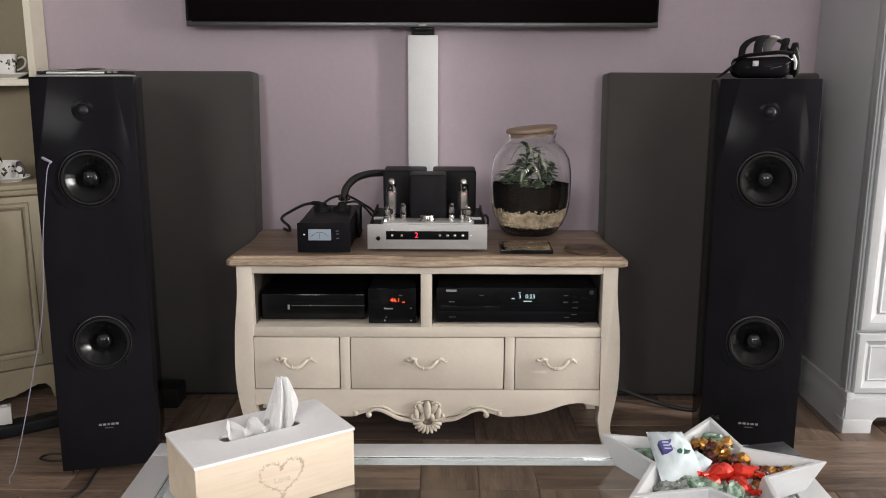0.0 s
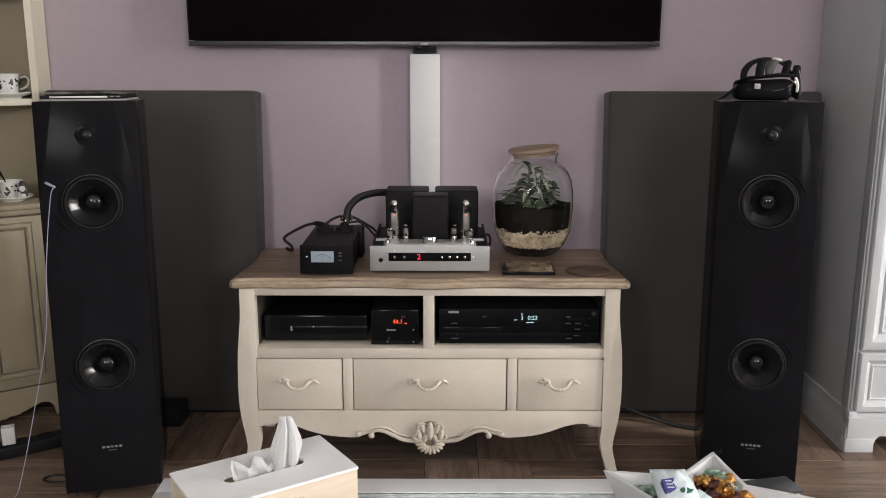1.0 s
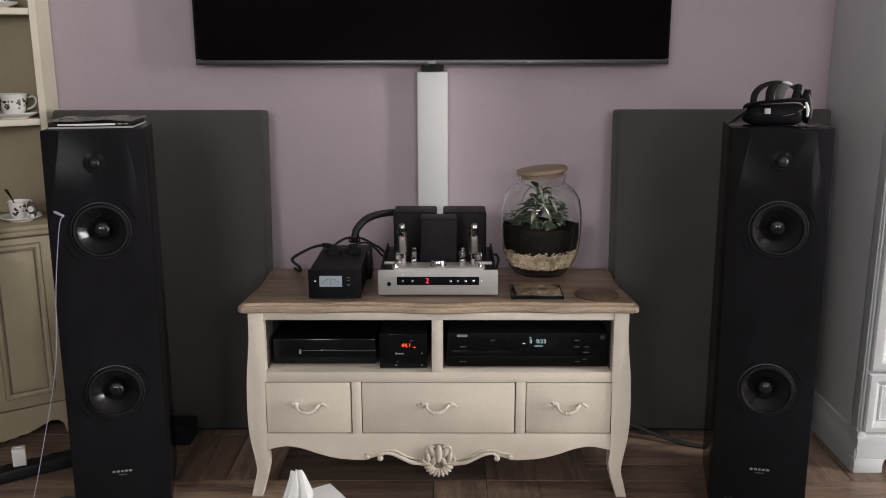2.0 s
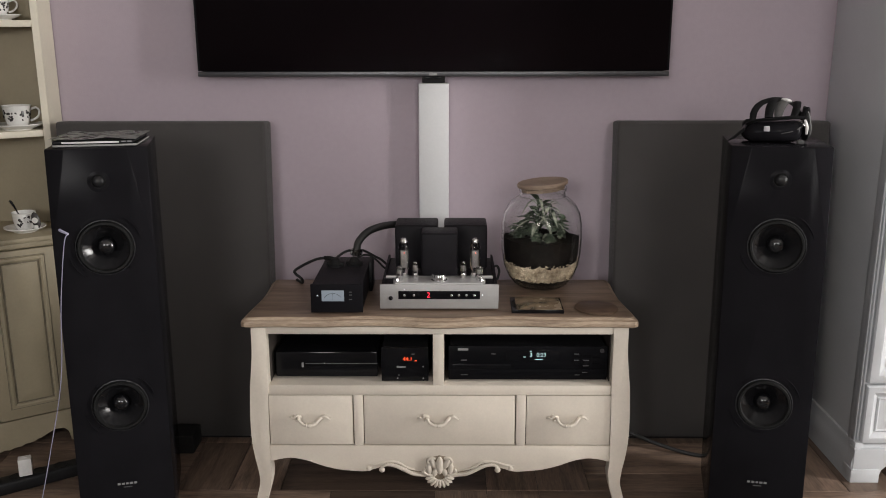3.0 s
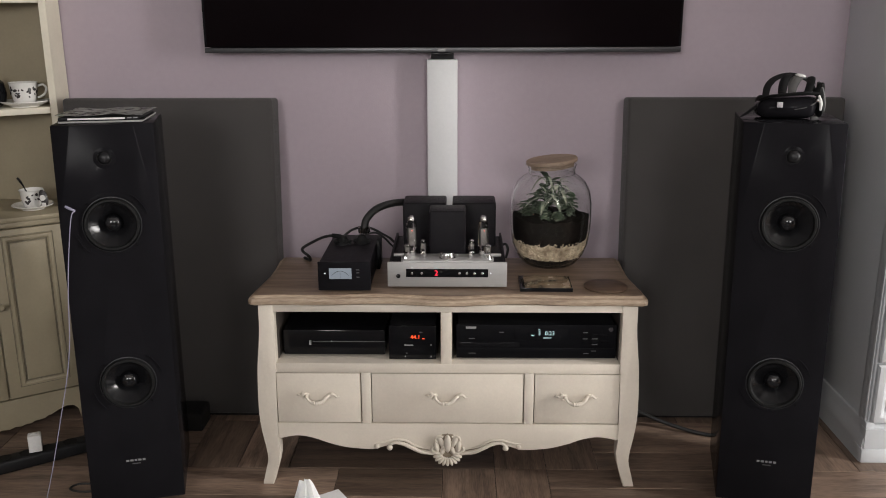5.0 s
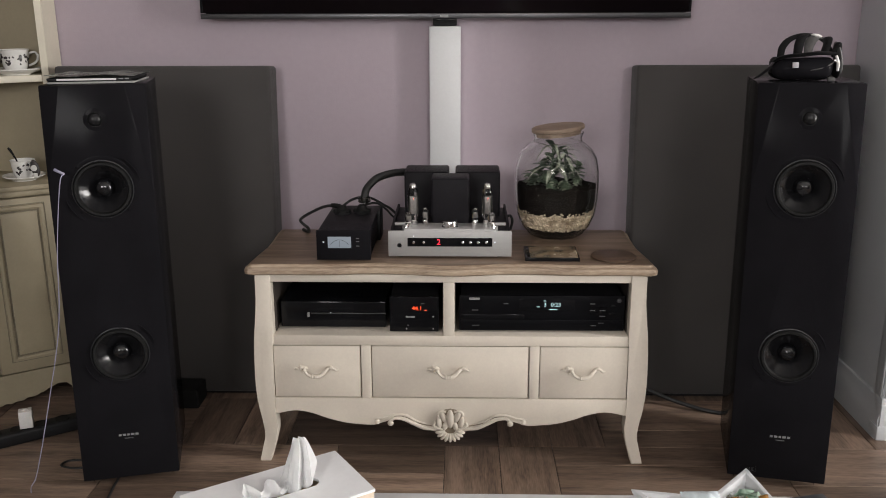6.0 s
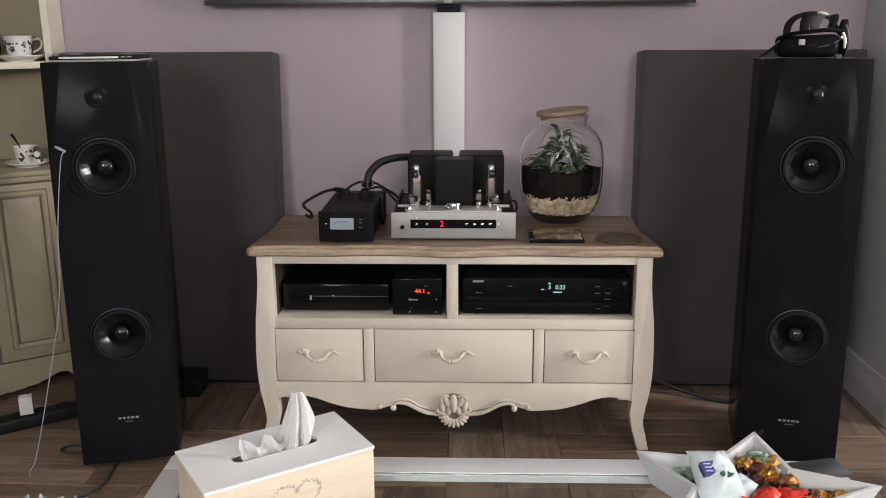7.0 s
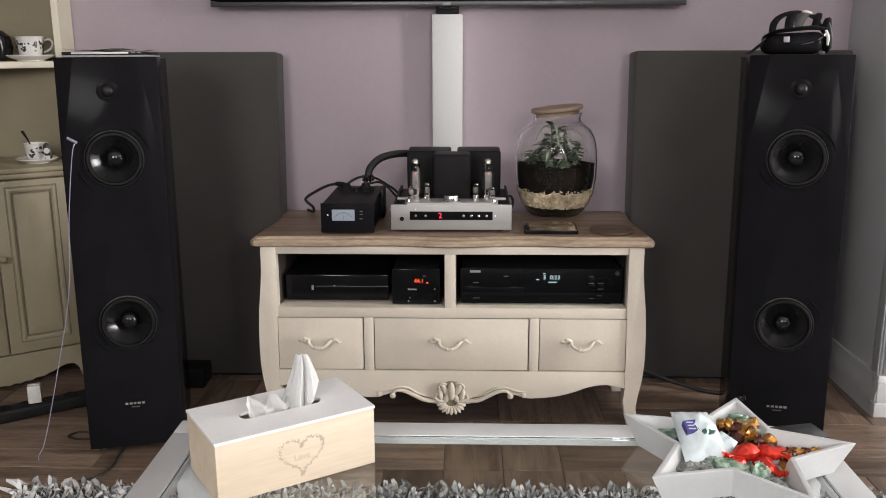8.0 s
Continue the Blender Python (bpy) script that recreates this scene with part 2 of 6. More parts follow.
def thing(name, label, category, m=None, group="", kind=""):
    ob = new(name)
    ob.empty_display_size = 0.05
    if m is not None:
        ob.matrix_world = m
    return tagged(ob, label, category, group, kind)


def add_box(bm, x0, x1, y0, y1, z0, z1, bevel=0.0, seg=2):
    vs = [bm.verts.new((x, y, z)) for z in (z0, z1) for x, y in ((x0, y0), (x1, y0), (x1, y1), (x0, y1))]
    fs = [bm.faces.new([vs[i] for i in q]) for q in ((3, 2, 1, 0), (4, 5, 6, 7), (0, 1, 5, 4), (1, 2, 6, 5), (2, 3, 7, 6), (3, 0, 4, 7))]
    if bevel:
        es = list({e for f in fs for e in f.edges})
        bmesh.ops.bevel(bm, geom=es, offset=bevel, segments=seg, affect="EDGES", profile=0.5, clamp_overlap=True)
    return bm


def box(x0, x1, y0, y1, z0, z1, bevel=0.0, seg=2):
    return add_box(bmesh.new(), x0, x1, y0, y1, z0, z1, bevel, seg)


def add_prism(bm, pts, a, b, axis="y", bevel=0.0):
    """A closed outline drawn out from a to b along an axis; pts are (x, z) for y, (x, y) for z, (y, z) for x."""
    def at(p, d):
        return {"y": (p[0], d, p[1]), "z": (p[0], p[1], d), "x": (d, p[0], p[1])}[axis]
    va, vb = [bm.verts.new(at(p, a)) for p in pts], [bm.verts.new(at(p, b)) for p in pts]
    n = len(pts)
    fa, fb = bm.faces.new(va), bm.faces.new(vb[::-1])
    for i in range(n):
        bm.faces.new((va[i], vb[i], vb[(i + 1) % n], va[(i + 1) % n]))
    if bevel:
        es = list(fa.edges) + list(fb.edges)
        bmesh.ops.bevel(bm, geom=es, offset=bevel, segments=2, affect="EDGES", profile=0.5, clamp_overlap=True)
    return bm


def prism(pts, a, b, axis="y", bevel=0.0):
    return add_prism(bmesh.new(), pts, a, b, axis, bevel)


def add_lathe(bm, prof, seg=32, m=None, cap=True):
    """A profile of (radius, height) turned round z, placed by m."""
    m = m or Matrix()
    rings = []
    for r, z in prof:
        if r < 1e-6:
            rings.append([bm.verts.new(m @ Vector((0, 0, z)))])
        else:
            rings.append([bm.verts.new(m @ Vector((r * math.cos(2 * math.pi * i / seg), r * math.sin(2 * math.pi * i / seg), z))) for i in range(seg)])
    for a, b in zip(rings, rings[1:]):
        for i in range(seg):
            j = (i + 1) % seg
            q = [a[i % len(a)], a[j % len(a)], b[j % len(b)], b[i % len(b)]]
            q = list(dict.fromkeys(q))
            if len(q) >= 3:
                bm.faces.new(q)
    if cap:
        for r in (rings[0], rings[-1]):
            if len(r) > 2:
                bm.faces.new(r)
    return bm


def lathe(prof, seg=32, m=None, cap=True):
    return add_lathe(bmesh.new(), prof, seg, m, cap)


def smooth_path(pts, n=8):
    """Points along a smooth curve through pts."""
    P = [Vector(p) for p in pts]
    out = []
    for i in range(len(P) - 1):
        a, b, c, d = P[max(i - 1, 0)], P[i], P[i + 1], P[min(i + 2, len(P) - 1)]
        for k in range(n):
            t = k / n
            out.append(0.5 * ((2 * b) + (c - a) * t + (2 * a - 5 * b + 4 * c - d) * t * t + (3 * b - a - 3 * c + d) * t ** 3))
    out.append(P[-1])
    return out


def add_tube(bm, pts, radius, seg=10, n=8, flat=1.0):
    """A round rod along a smooth curve through pts; radius is a number or one for each point."""
    path = smooth_path(pts, n)
    rs = radius if isinstance(radius, (list, tuple)) else [radius] * len(pts)
    rr = [v.x for v in smooth_path([(r, 0, 0) for r in rs], n)]
    rings, up = [], Vector((0, 0, 1))
    for i, p in enumerate(path):
        d = (path[min(i + 1, len(path) - 1)] - path[max(i - 1, 0)]).normalized()
        s = d.cross(up)
        if s.length < 0.1:
            s = d.cross(Vector((0, 1, 0)))
        s.normalize()
        u = s.cross(d).normalized()
        up = u
        rings.append([bm.verts.new(p + rr[i] * (math.cos(2 * math.pi * k / seg) * s + flat * math.sin(2 * math.pi * k / seg) * u)) for k in range(seg)])
    for a, b in zip(rings, rings[1:]):
        for k in range(seg):
            bm.faces.new((a[k], a[(k + 1) % seg], b[(k + 1) % seg], b[k]))
    bm.faces.new(rings[0][::-1])
    bm.faces.new(rings[-1])
    return bm


def tube(pts, radius, seg=10, n=8, flat=1.0):
    return add_tube(bmesh.new(), pts, radius, seg, n, flat)


def add_ball(bm, m, u=12, v=8):
    bmesh.ops.create_uvsphere(bm, u_segments=u, v_segments=v, radius=1, matrix=m)
    return bm


def ellipsoid(c, r, rot=(0, 0, 0)):
    return pose(*c, *rot) @ Matrix.Diagonal((*r, 1))


def words(name, text, size, m, material, parent, depth=0.0004, label=""):
    """Raised letters in the built-in font, centred, in the plane of m's x and y."""
    cu = bpy.data.curves.new(name, "FONT")
    cu.body, cu.size, cu.extrude, cu.align_x, cu.align_y = text, size, depth, "CENTER", "CENTER"
    tmp = new(name, cu)
    me = bpy.data.meshes.new_from_object(tmp.evaluated_get(bpy.context.evaluated_depsgraph_get()))
    bpy.data.objects.remove(tmp)
    bpy.data.curves.remove(cu)
    me.transform(m)
    me.materials.append(material)
    ob = new(name, me)
    ob.parent = parent
    if label:
        ob["label"] = label
    return ob


def facing(x, y, z):
    """The plane of writing on a front that looks towards -y."""
    return pose(x, y, z, 90, 0, 0)


# ---- room ----
def slab(name, label, category, material, *dims):
    return tagged(link(name, box(*dims), material), label, category, kind="structure")


WALL = 2.965
slab("wall_north", "lilac painted living room wall behind the television", "wall", M["wall"], -2.3, 4.65, WALL, WALL + 0.15, -0.02, 2.62)
# out of view, darkened to dim what the glossy speakers reflect
slab("wall_west", "plain unseen side wall, darkened to keep reflections dim", "wall", M["grey_wall"], -2.3, -2.15, -2.75, WALL, -0.02, 2.62)
slab("ceiling", "plain white painted ceiling", "ceiling", M["ceiling"], -2.3, 4.65, -2.75, WALL + 0.15, 2.62, 2.75)


def wall_with_opening(name, label, material, fixed, span, holes, along):
    """A wall 0.15 thick with openings: fixed (from, to), span (from, to), holes in order as (from, to, low, high)."""
    bm = bmesh.new()
    spans, a = [], span[0]
    for h0, h1, low, high in holes:
        spans += [(a, h0, -0.02, 2.62), (h0, h1, -0.02, low), (h0, h1, high, 2.62)]
        a = h1
    for u0, u1, z0, z1 in spans + [(a, span[1], -0.02, 2.62)]:
        if along == "y":
            add_box(bm, fixed[0], fixed[1], u0, u1, z0, z1)
        else:
            add_box(bm, u0, u1, fixed[0], fixed[1], z0, z1)
    return tagged(link(name, bm, material), label, "wall", kind="structure")


wall_with_opening("wall_east", "plain painted wall with a tall window opening", M["white_wall"], (4.5, 4.65), (-2.75, WALL), ((0.90, 1.46, 0.15, 2.35),), "y")
# unseen back wall, its dark colour cuts reflections in speakers and jar
wall_with_opening("wall_south", "plain unseen wall with two window openings, darkened to keep reflections dim", M["grey_wall"], (-2.75, -2.6), (-2.15, 4.5), ((-1.65, -0.65, 1.45, 2.55), (1.0, 2.0, 1.45, 2.55)), "x")


def window_unit(name, y_axis, fixed, u0, u1, z0, z1):
    w = thing(name, "unseen white framed window letting in daylight", "window", kind="structure")
    fr = bmesh.new()
    for a0, a1, b0, b1 in ((u0, u1, z0, z0 + 0.06), (u0, u1, z1 - 0.06, z1), (u0, u0 + 0.06, z0 + 0.06, z1 - 0.06), (u1 - 0.06, u1, z0 + 0.06, z1 - 0.06),
                           ((u0 + u1) / 2 - 0.04, (u0 + u1) / 2 + 0.04, z0 + 0.06, z1 - 0.06)):
        if y_axis:
            add_box(fr, fixed, fixed + 0.06, a0, a1, b0, b1)
        else:
            add_box(fr, a0, a1, fixed, fixed + 0.06, b0, b1)
    part("window_frame", fr, M["white"], w)
    for a0, a1 in ((u0 + 0.06, (u0 + u1) / 2 - 0.04), ((u0 + u1) / 2 + 0.04, u1 - 0.06)):
        dims = (fixed + 0.025, fixed + 0.031, a0, a1, z0 + 0.06, z1 - 0.06) if y_axis else (a0, a1, fixed + 0.025, fixed + 0.031, z0 + 0.06, z1 - 0.06)
        p = part("pane", box(*dims), M["glass"], w, smooth=None)
        p.visible_shadow = False
    return w


window_unit("window_1", True, 4.56, 0.90, 1.46, 0.15, 2.35)
# unseen window added only to house the south-west fill lamp
window_unit("fill_window", False, -2.72, -1.65, -0.65, 1.45, 2.55)
window_unit("window_3", False, -2.72, 1.0, 2.0, 1.45, 2.55)


# ---- television console ----
def build_console():
    c = thing("tv_console", "cream painted french style console with brown wooden top", "tv stand", pose(0.0755, 2.35, 0))
    cream = M["cream"]
    outer = [(0.518, 0), (0.508, 0.042), (0.500, 0.078), (0.5025, 0.111), (0.5115, 0.161), (0.5165, 0.21), (0.517, 0.275), (0.5135, 0.355), (0.5085, 0.403), (0.503, 0.465), (0.5025, 0.532)]
    inner = [(0.463, 0.532), (0.463, 0.339), (0.468, 0.3365), (0.468, 0.140), (0.4645, 0.103), (0.4655, 0.086), (0.4715, 0.061), (0.4885, 0)]
    outer = [(p.x, p.y) for p in smooth_path([(a, b, 0) for a, b in outer], 4)]
    for s in (-1, 1):
        pts = [(s * a, b) for a, b in outer + inner]
        part("leg", prism(pts, -0.003, 0.036, "y", 0.003), cream, c)
        part("leg", prism(pts, 0.315, 0.352, "y", 0.003), cream, c)
        bulge = [(s * a, b) for a, b in outer if b > 0.14] + [(s * 0.475, 0.532), (s * 0.475, 0.141)]
        part("side_panel", prism(bulge, 0.036, 0.315, "y"), cream, c)
    part("top_rail", box(-0.463, 0.463, 0.0, 0.02, 0.5115, 0.532, 0.0012), cream, c)
    part("divider", box(-0.0175, 0.0115, 0.0, 0.34, 0.365, 0.5115, 0.0012), cream, c)
    part("shelf", box(-0.463, 0.463, 0.0005, 0.34, 0.337, 0.365, 0.002), cream, c)
    # bottom and back take the shade-dark colour instead of cream
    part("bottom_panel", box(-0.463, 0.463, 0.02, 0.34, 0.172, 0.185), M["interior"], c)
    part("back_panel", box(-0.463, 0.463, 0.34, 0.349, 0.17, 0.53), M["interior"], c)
    for a, b in ((-0.2345, -0.2085), (0.2085, 0.2345)):
        part("post", box(a, b, 0.001, 0.30, 0.187, 0.337, 0.0012), cream, c)

    # apron with its wavy lower edge
    half = [(0.468, 0.140), (0.4345, 0.148), (0.4045, 0.150), (0.3665, 0.142), (0.3285, 0.128), (0.2835, 0.116), (0.2385, 0.111), (0.2045, 0.110), (0.1805, 0.117),
            (0.168, 0.121), (0.1545, 0.126), (0.1165, 0.122), (0.0785, 0.103), (0.0485, 0.093), (0.0, 0.088)]
    curve = [(p.x, p.y) for p in smooth_path([(a, b, 0) for a, b in half], 4)]
    pts = [(-0.468, 0.187), (0.468, 0.187)] + curve + [(-a, b) for a, b in curve[-2::-1]]
    apron = part("apron", prism(pts, 0.0, 0.018, "y", 0.0015), cream, c)
    for s in (-1, 1):
        sc = bmesh.new()
        add_tube(sc, [(s * 0.035, -0.002, 0.099), (s * 0.07, -0.003, 0.103), (s * 0.10, -0.003, 0.117), (s * 0.125, -0.003, 0.129), (s * 0.148, -0.003, 0.131), (s * 0.160, -0.003, 0.122)],
                 [0.003, 0.0055, 0.006, 0.0055, 0.0045, 0.004], 8)
        add_tube(sc, [(s * 0.06, -0.001, 0.113), (s * 0.09, -0.002, 0.122), (s * 0.118, -0.002, 0.138), (s * 0.15, -0.001, 0.139), (s * 0.18, -0.001, 0.130), (s * 0.205, 0.0, 0.128)],
                 [0.001, 0.003, 0.0035, 0.0035, 0.003, 0.001], 8)
        add_ball(sc, ellipsoid((s * 0.160, -0.004, 0.117), (0.0085, 0.006, 0.0085)))
        add_ball(sc, ellipsoid((s * 0.196, -0.001, 0.119), (0.0075, 0.004, 0.0075)))
        part("scroll", sc, cream, apron)
        part("glaze_line", tube([(s * 0.050, -0.0005, 0.108), (s * 0.080, -0.0005, 0.114), (s * 0.104, -0.0005, 0.127), (s * 0.125, -0.0005, 0.1345), (s * 0.150, -0.0005, 0.1345)], 0.0014, 6), M["glaze_brown"], apron, "dark antique glaze line")
    plate = part("carving", add_ball(bmesh.new(), ellipsoid((0, 0.0, 0.118), (0.038, 0.0045, 0.041))), M["glaze_brown"], c, "carved shell ornament with dark glazed grooves")

    def petal(bm):
        part("petal", bm, cream, plate)
    for k in range(-4, 5):
        a = k * 19
        dx, dz = math.sin(radians(a)), -math.cos(radians(a))
        petal(add_ball(bmesh.new(), ellipsoid((0.028 * dx, -0.004, 0.098 + 0.024 * dz), (0.0058, 0.006, 0.0135), (0, -a, 0)), 10, 8))
    petal(add_ball(bmesh.new(), ellipsoid((0, -0.005, 0.130), (0.0105, 0.008, 0.027))))
    for s in (-1, 1):
        petal(add_ball(bmesh.new(), ellipsoid((s * 0.0135, -0.004, 0.109), (0.0078, 0.006, 0.0135), (0, -s * 18, 0))))
        petal(add_ball(bmesh.new(), ellipsoid((s * 0.019, -0.004, 0.136), (0.0085, 0.006, 0.019), (0, s * 24, 0))))
        petal(add_ball(bmesh.new(), ellipsoid((s * 0.030, -0.004, 0.119), (0.0080, 0.006, 0.018), (0, s * 8, 0))))
        petal(add_tube(bmesh.new(), [(s * 0.012, -0.004, 0.150), (s * 0.026, -0.005, 0.152), (s * 0.034, -0.005, 0.142), (s * 0.027, -0.005, 0.134)], 0.0035, 8))
        petal(add_tube(bmesh.new(), [(s * 0.020, -0.006, 0.100), (s * 0.034, -0.006, 0.104), (s * 0.044, -0.005, 0.112), (s * 0.040, -0.005, 0.121)], 0.0038, 8))

    # top with serpentine front and moulded edge
    def outline(off):
        w, f, b = 0.527 + off, -0.016 - off, 0.362 + off * 0.3
        pts = []
        for i in range(41):
            u = -1 + i / 20
            dy = 0.010 * (1 - math.cos(u * 2 * math.pi)) / 2 - 0.006 * math.cos(u * 3.2 * math.pi)
            pts.append((u * (w - 0.012), f + dy * (1 - abs(u) ** 8)))
        side = [(w - 0.003, f + 0.006), (w, f + 0.018), (w - 0.006, f + 0.09), (w - 0.018, f + 0.2), (w - 0.018, f + 0.28), (w - 0.014, b - 0.01), (w - 0.018, b)]
        return pts + side + [(-x, y) for x, y in side[::-1]]
    bm = bmesh.new()
    rings = []
    for off, z in ((-0.018, 0.532), (-0.006, 0.533), (0.0, 0.537), (0.0005, 0.545), (-0.002, 0.551), (-0.008, 0.554), (-0.0095, 0.557), (-0.014, 0.5595), (-0.02, 0.560)):
        rings.append([bm.verts.new((x, y, z)) for x, y in outline(off)])
    n = len(rings[0])
    for a, b in zip(rings, rings[1:]):
        for i in range(n):
            bm.faces.new((a[i], a[(i + 1) % n], b[(i + 1) % n], b[i]))
    bm.faces.new(rings[0][::-1])
    bm.faces.new(rings[-1])
    rim = bmesh.new()
    edge = [[rim.verts.new((x, y, z)) for x, y in outline(off + 0.0006)] for off, z in ((-0.006, 0.5328), (0.0, 0.537), (0.0005, 0.545), (-0.002, 0.551), (-0.008, 0.554), (-0.0095, 0.557), (-0.013, 0.5596))]
    for a, b in zip(edge, edge[1:]):
        for i in range(n):
            rim.faces.new((a[i], a[(i + 1) % n], b[(i + 1) % n], b[i]))
    part("moulded_edge", rim, M["edge_wood"], c, "worn paler moulded edge", 25)
    part("top", bm, M["top_wood"], c, "washed brown wooden top with worn moulded edge", 25)

    # added thin panels darken the compartments, deep shade put into colour
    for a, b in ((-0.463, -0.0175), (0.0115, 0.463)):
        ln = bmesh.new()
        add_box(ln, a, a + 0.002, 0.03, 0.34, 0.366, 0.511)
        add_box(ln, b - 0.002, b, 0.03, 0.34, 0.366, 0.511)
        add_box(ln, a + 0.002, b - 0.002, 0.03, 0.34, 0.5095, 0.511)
        part("compartment_lining", ln, M["interior"], c, "thin added panels with the compartment's deep shade in their colour")
    # drawers, each with a cast handle
    for x0, x1, hx in ((-0.4675, -0.2355, -0.353), (-0.2075, 0.2075, -0.003), (0.2355, 0.4675, 0.349)):
        bm = box(x0 + 0.0016, x1 - 0.0016, 0.0025, 0.022, 0.1900, 0.3345, 0.0010)
        add_box(bm, x0 + 0.01, x1 - 0.01, 0.022, 0.29, 0.195, 0.315)
        d = part("drawer", bm, cream, c)
        h = bmesh.new()
        z = 0.268
        add_tube(h, [(hx - 0.030, 0.000, z + 0.004), (hx - 0.030, -0.012, z + 0.005), (hx - 0.024, -0.018, z - 0.004), (hx - 0.012, -0.021, z - 0.0105), (hx + 0.004, -0.022, z - 0.0105),
                     (hx + 0.016, -0.020, z - 0.006), (hx + 0.026, -0.015, z + 0.004), (hx + 0.035, 0.000, z + 0.007)], [0.0045, 0.0048, 0.0036, 0.0048, 0.0058, 0.0052, 0.0046, 0.004], 9, 5)
        for q, dz in ((-0.008, -0.0102), (-0.001, -0.0108), (0.006, -0.0100)):
            add_ball(h, ellipsoid((hx + q, -0.022, z + dz), (0.0028, 0.0062, 0.0064)), 10, 6)
        add_tube(h, [(hx - 0.026, 0.000, z + 0.004), (hx - 0.036, -0.006, z + 0.010), (hx - 0.044, -0.006, z + 0.003), (hx - 0.052, -0.004, z + 0.006), (hx - 0.058, 0.001, z + 0.001)], [0.004, 0.0048, 0.0038, 0.0036, 0.0012], 8, 5)
        add_ball(h, ellipsoid((hx - 0.040, -0.004, z + 0.012), (0.0055, 0.004, 0.0036), (0, 25, 0)), 8, 6)
        add_ball(h, ellipsoid((hx - 0.036, -0.004, z - 0.004), (0.0050, 0.004, 0.0032), (0, -30, 0)), 8, 6)
        add_tube(h, [(hx + 0.028, -0.004, z + 0.004), (hx + 0.038, -0.007, z + 0.010), (hx + 0.046, -0.006, z + 0.006), (hx + 0.051, -0.004, z + 0.0005), (hx + 0.058, 0.001, z + 0.001)], [0.004, 0.0046, 0.0036, 0.0028, 0.0012], 8, 5)
        part("handle", h, cream, d, "cream painted cast bail handle", 50)
    return c


build_console()


# ---- television, duct, acoustic panels ----
def build_tv():
    x0, x1, f, z0 = -0.675, 0.777, 2.897, 1.158
    t = thing("television", "large black flat screen television mounted on the wall", "television", pose((x0 + x1) / 2, f, z0))
    w, h = (x1 - x0) / 2, 0.838
    part("back_cover", box(-w + 0.01, w - 0.01, 0.012, 0.045, 0.012, h - 0.01, 0.006), M["black_matt"], t)
    part("wall_mount", box(-0.25, 0.25, 0.045, 0.0675, 0.25, 0.6, 0.003), M["black_matt"], t)
    part("screen", box(-w + 0.007, w - 0.007, 0.0, 0.012, 0.017, h - 0.007, 0.001), M["screen"], t, "switched off glossy black screen")
    bm = bmesh.new()
    add_box(bm, -w, w, -0.002, 0.014, h - 0.007, h, 0.001)
    add_box(bm, -w, -w + 0.007, -0.002, 0.014, 0.017, h - 0.007, 0.001)
    add_box(bm, w - 0.007, w, -0.002, 0.014, 0.017, h - 0.007, 0.001)
    part("bezel", bm, M["black_gloss"], t)
    part("bottom_bar", box(-w, w, -0.004, 0.016, 0.0, 0.015, 0.002), M["grey_bar"], t, "brushed grey bottom trim bar")
    part("badge", box(-0.012, 0.012, -0.0055, -0.004, 0.003, 0.011, 0.0005), M["bar_white"], t)
    part("sensor", box(-0.03, 0.03, 0.0, 0.02, -0.008, 0.0, 0.002), M["black_gloss"], t)


build_tv()

d = thing("cable_duct", "white plastic cable duct running down the lilac wall", "cable duct", pose(0.052, WALL, 0))
part("cover", box(-0.0475, 0.0475, -0.04, -0.0025, 0.1, 1.135, 0.003), M["duct"], d)
part("backing", box(-0.044, 0.044, -0.0025, 0, 0.1, 1.135), M["duct"], d)
part("wall_socket", box(-0.036, 0.036, -0.028, -0.001, 1.136, 1.175, 0.003), M["black_matt"], d, "black socket with plugs above the duct")


def build_panel(x0, x1, name_label):
    lean = math.degrees(math.atan2(0.078, 1.015))
    p = thing("acoustic_panel", name_label, "acoustic panel", pose((x0 + x1) / 2, 2.768, 0.0, -lean, 0, 0), group="acoustic panels by the wall")
    w = (x1 - x0) / 2
    part("fabric_cover", box(-w, w, 0, 0.1, 0.008, 1.028, 0.010, 3), M["fabric"], p)
    part("base_strip", box(-w + 0.02, w - 0.02, 0.012, 0.09, 0.0, 0.01), M["black_matt"], p)


build_panel(-1.115, -0.467, "dark grey fabric acoustic panel leaning beside the cupboard")
build_panel(0.62, 1.272, "dark grey fabric acoustic panel leaning beside the white wardrobe")


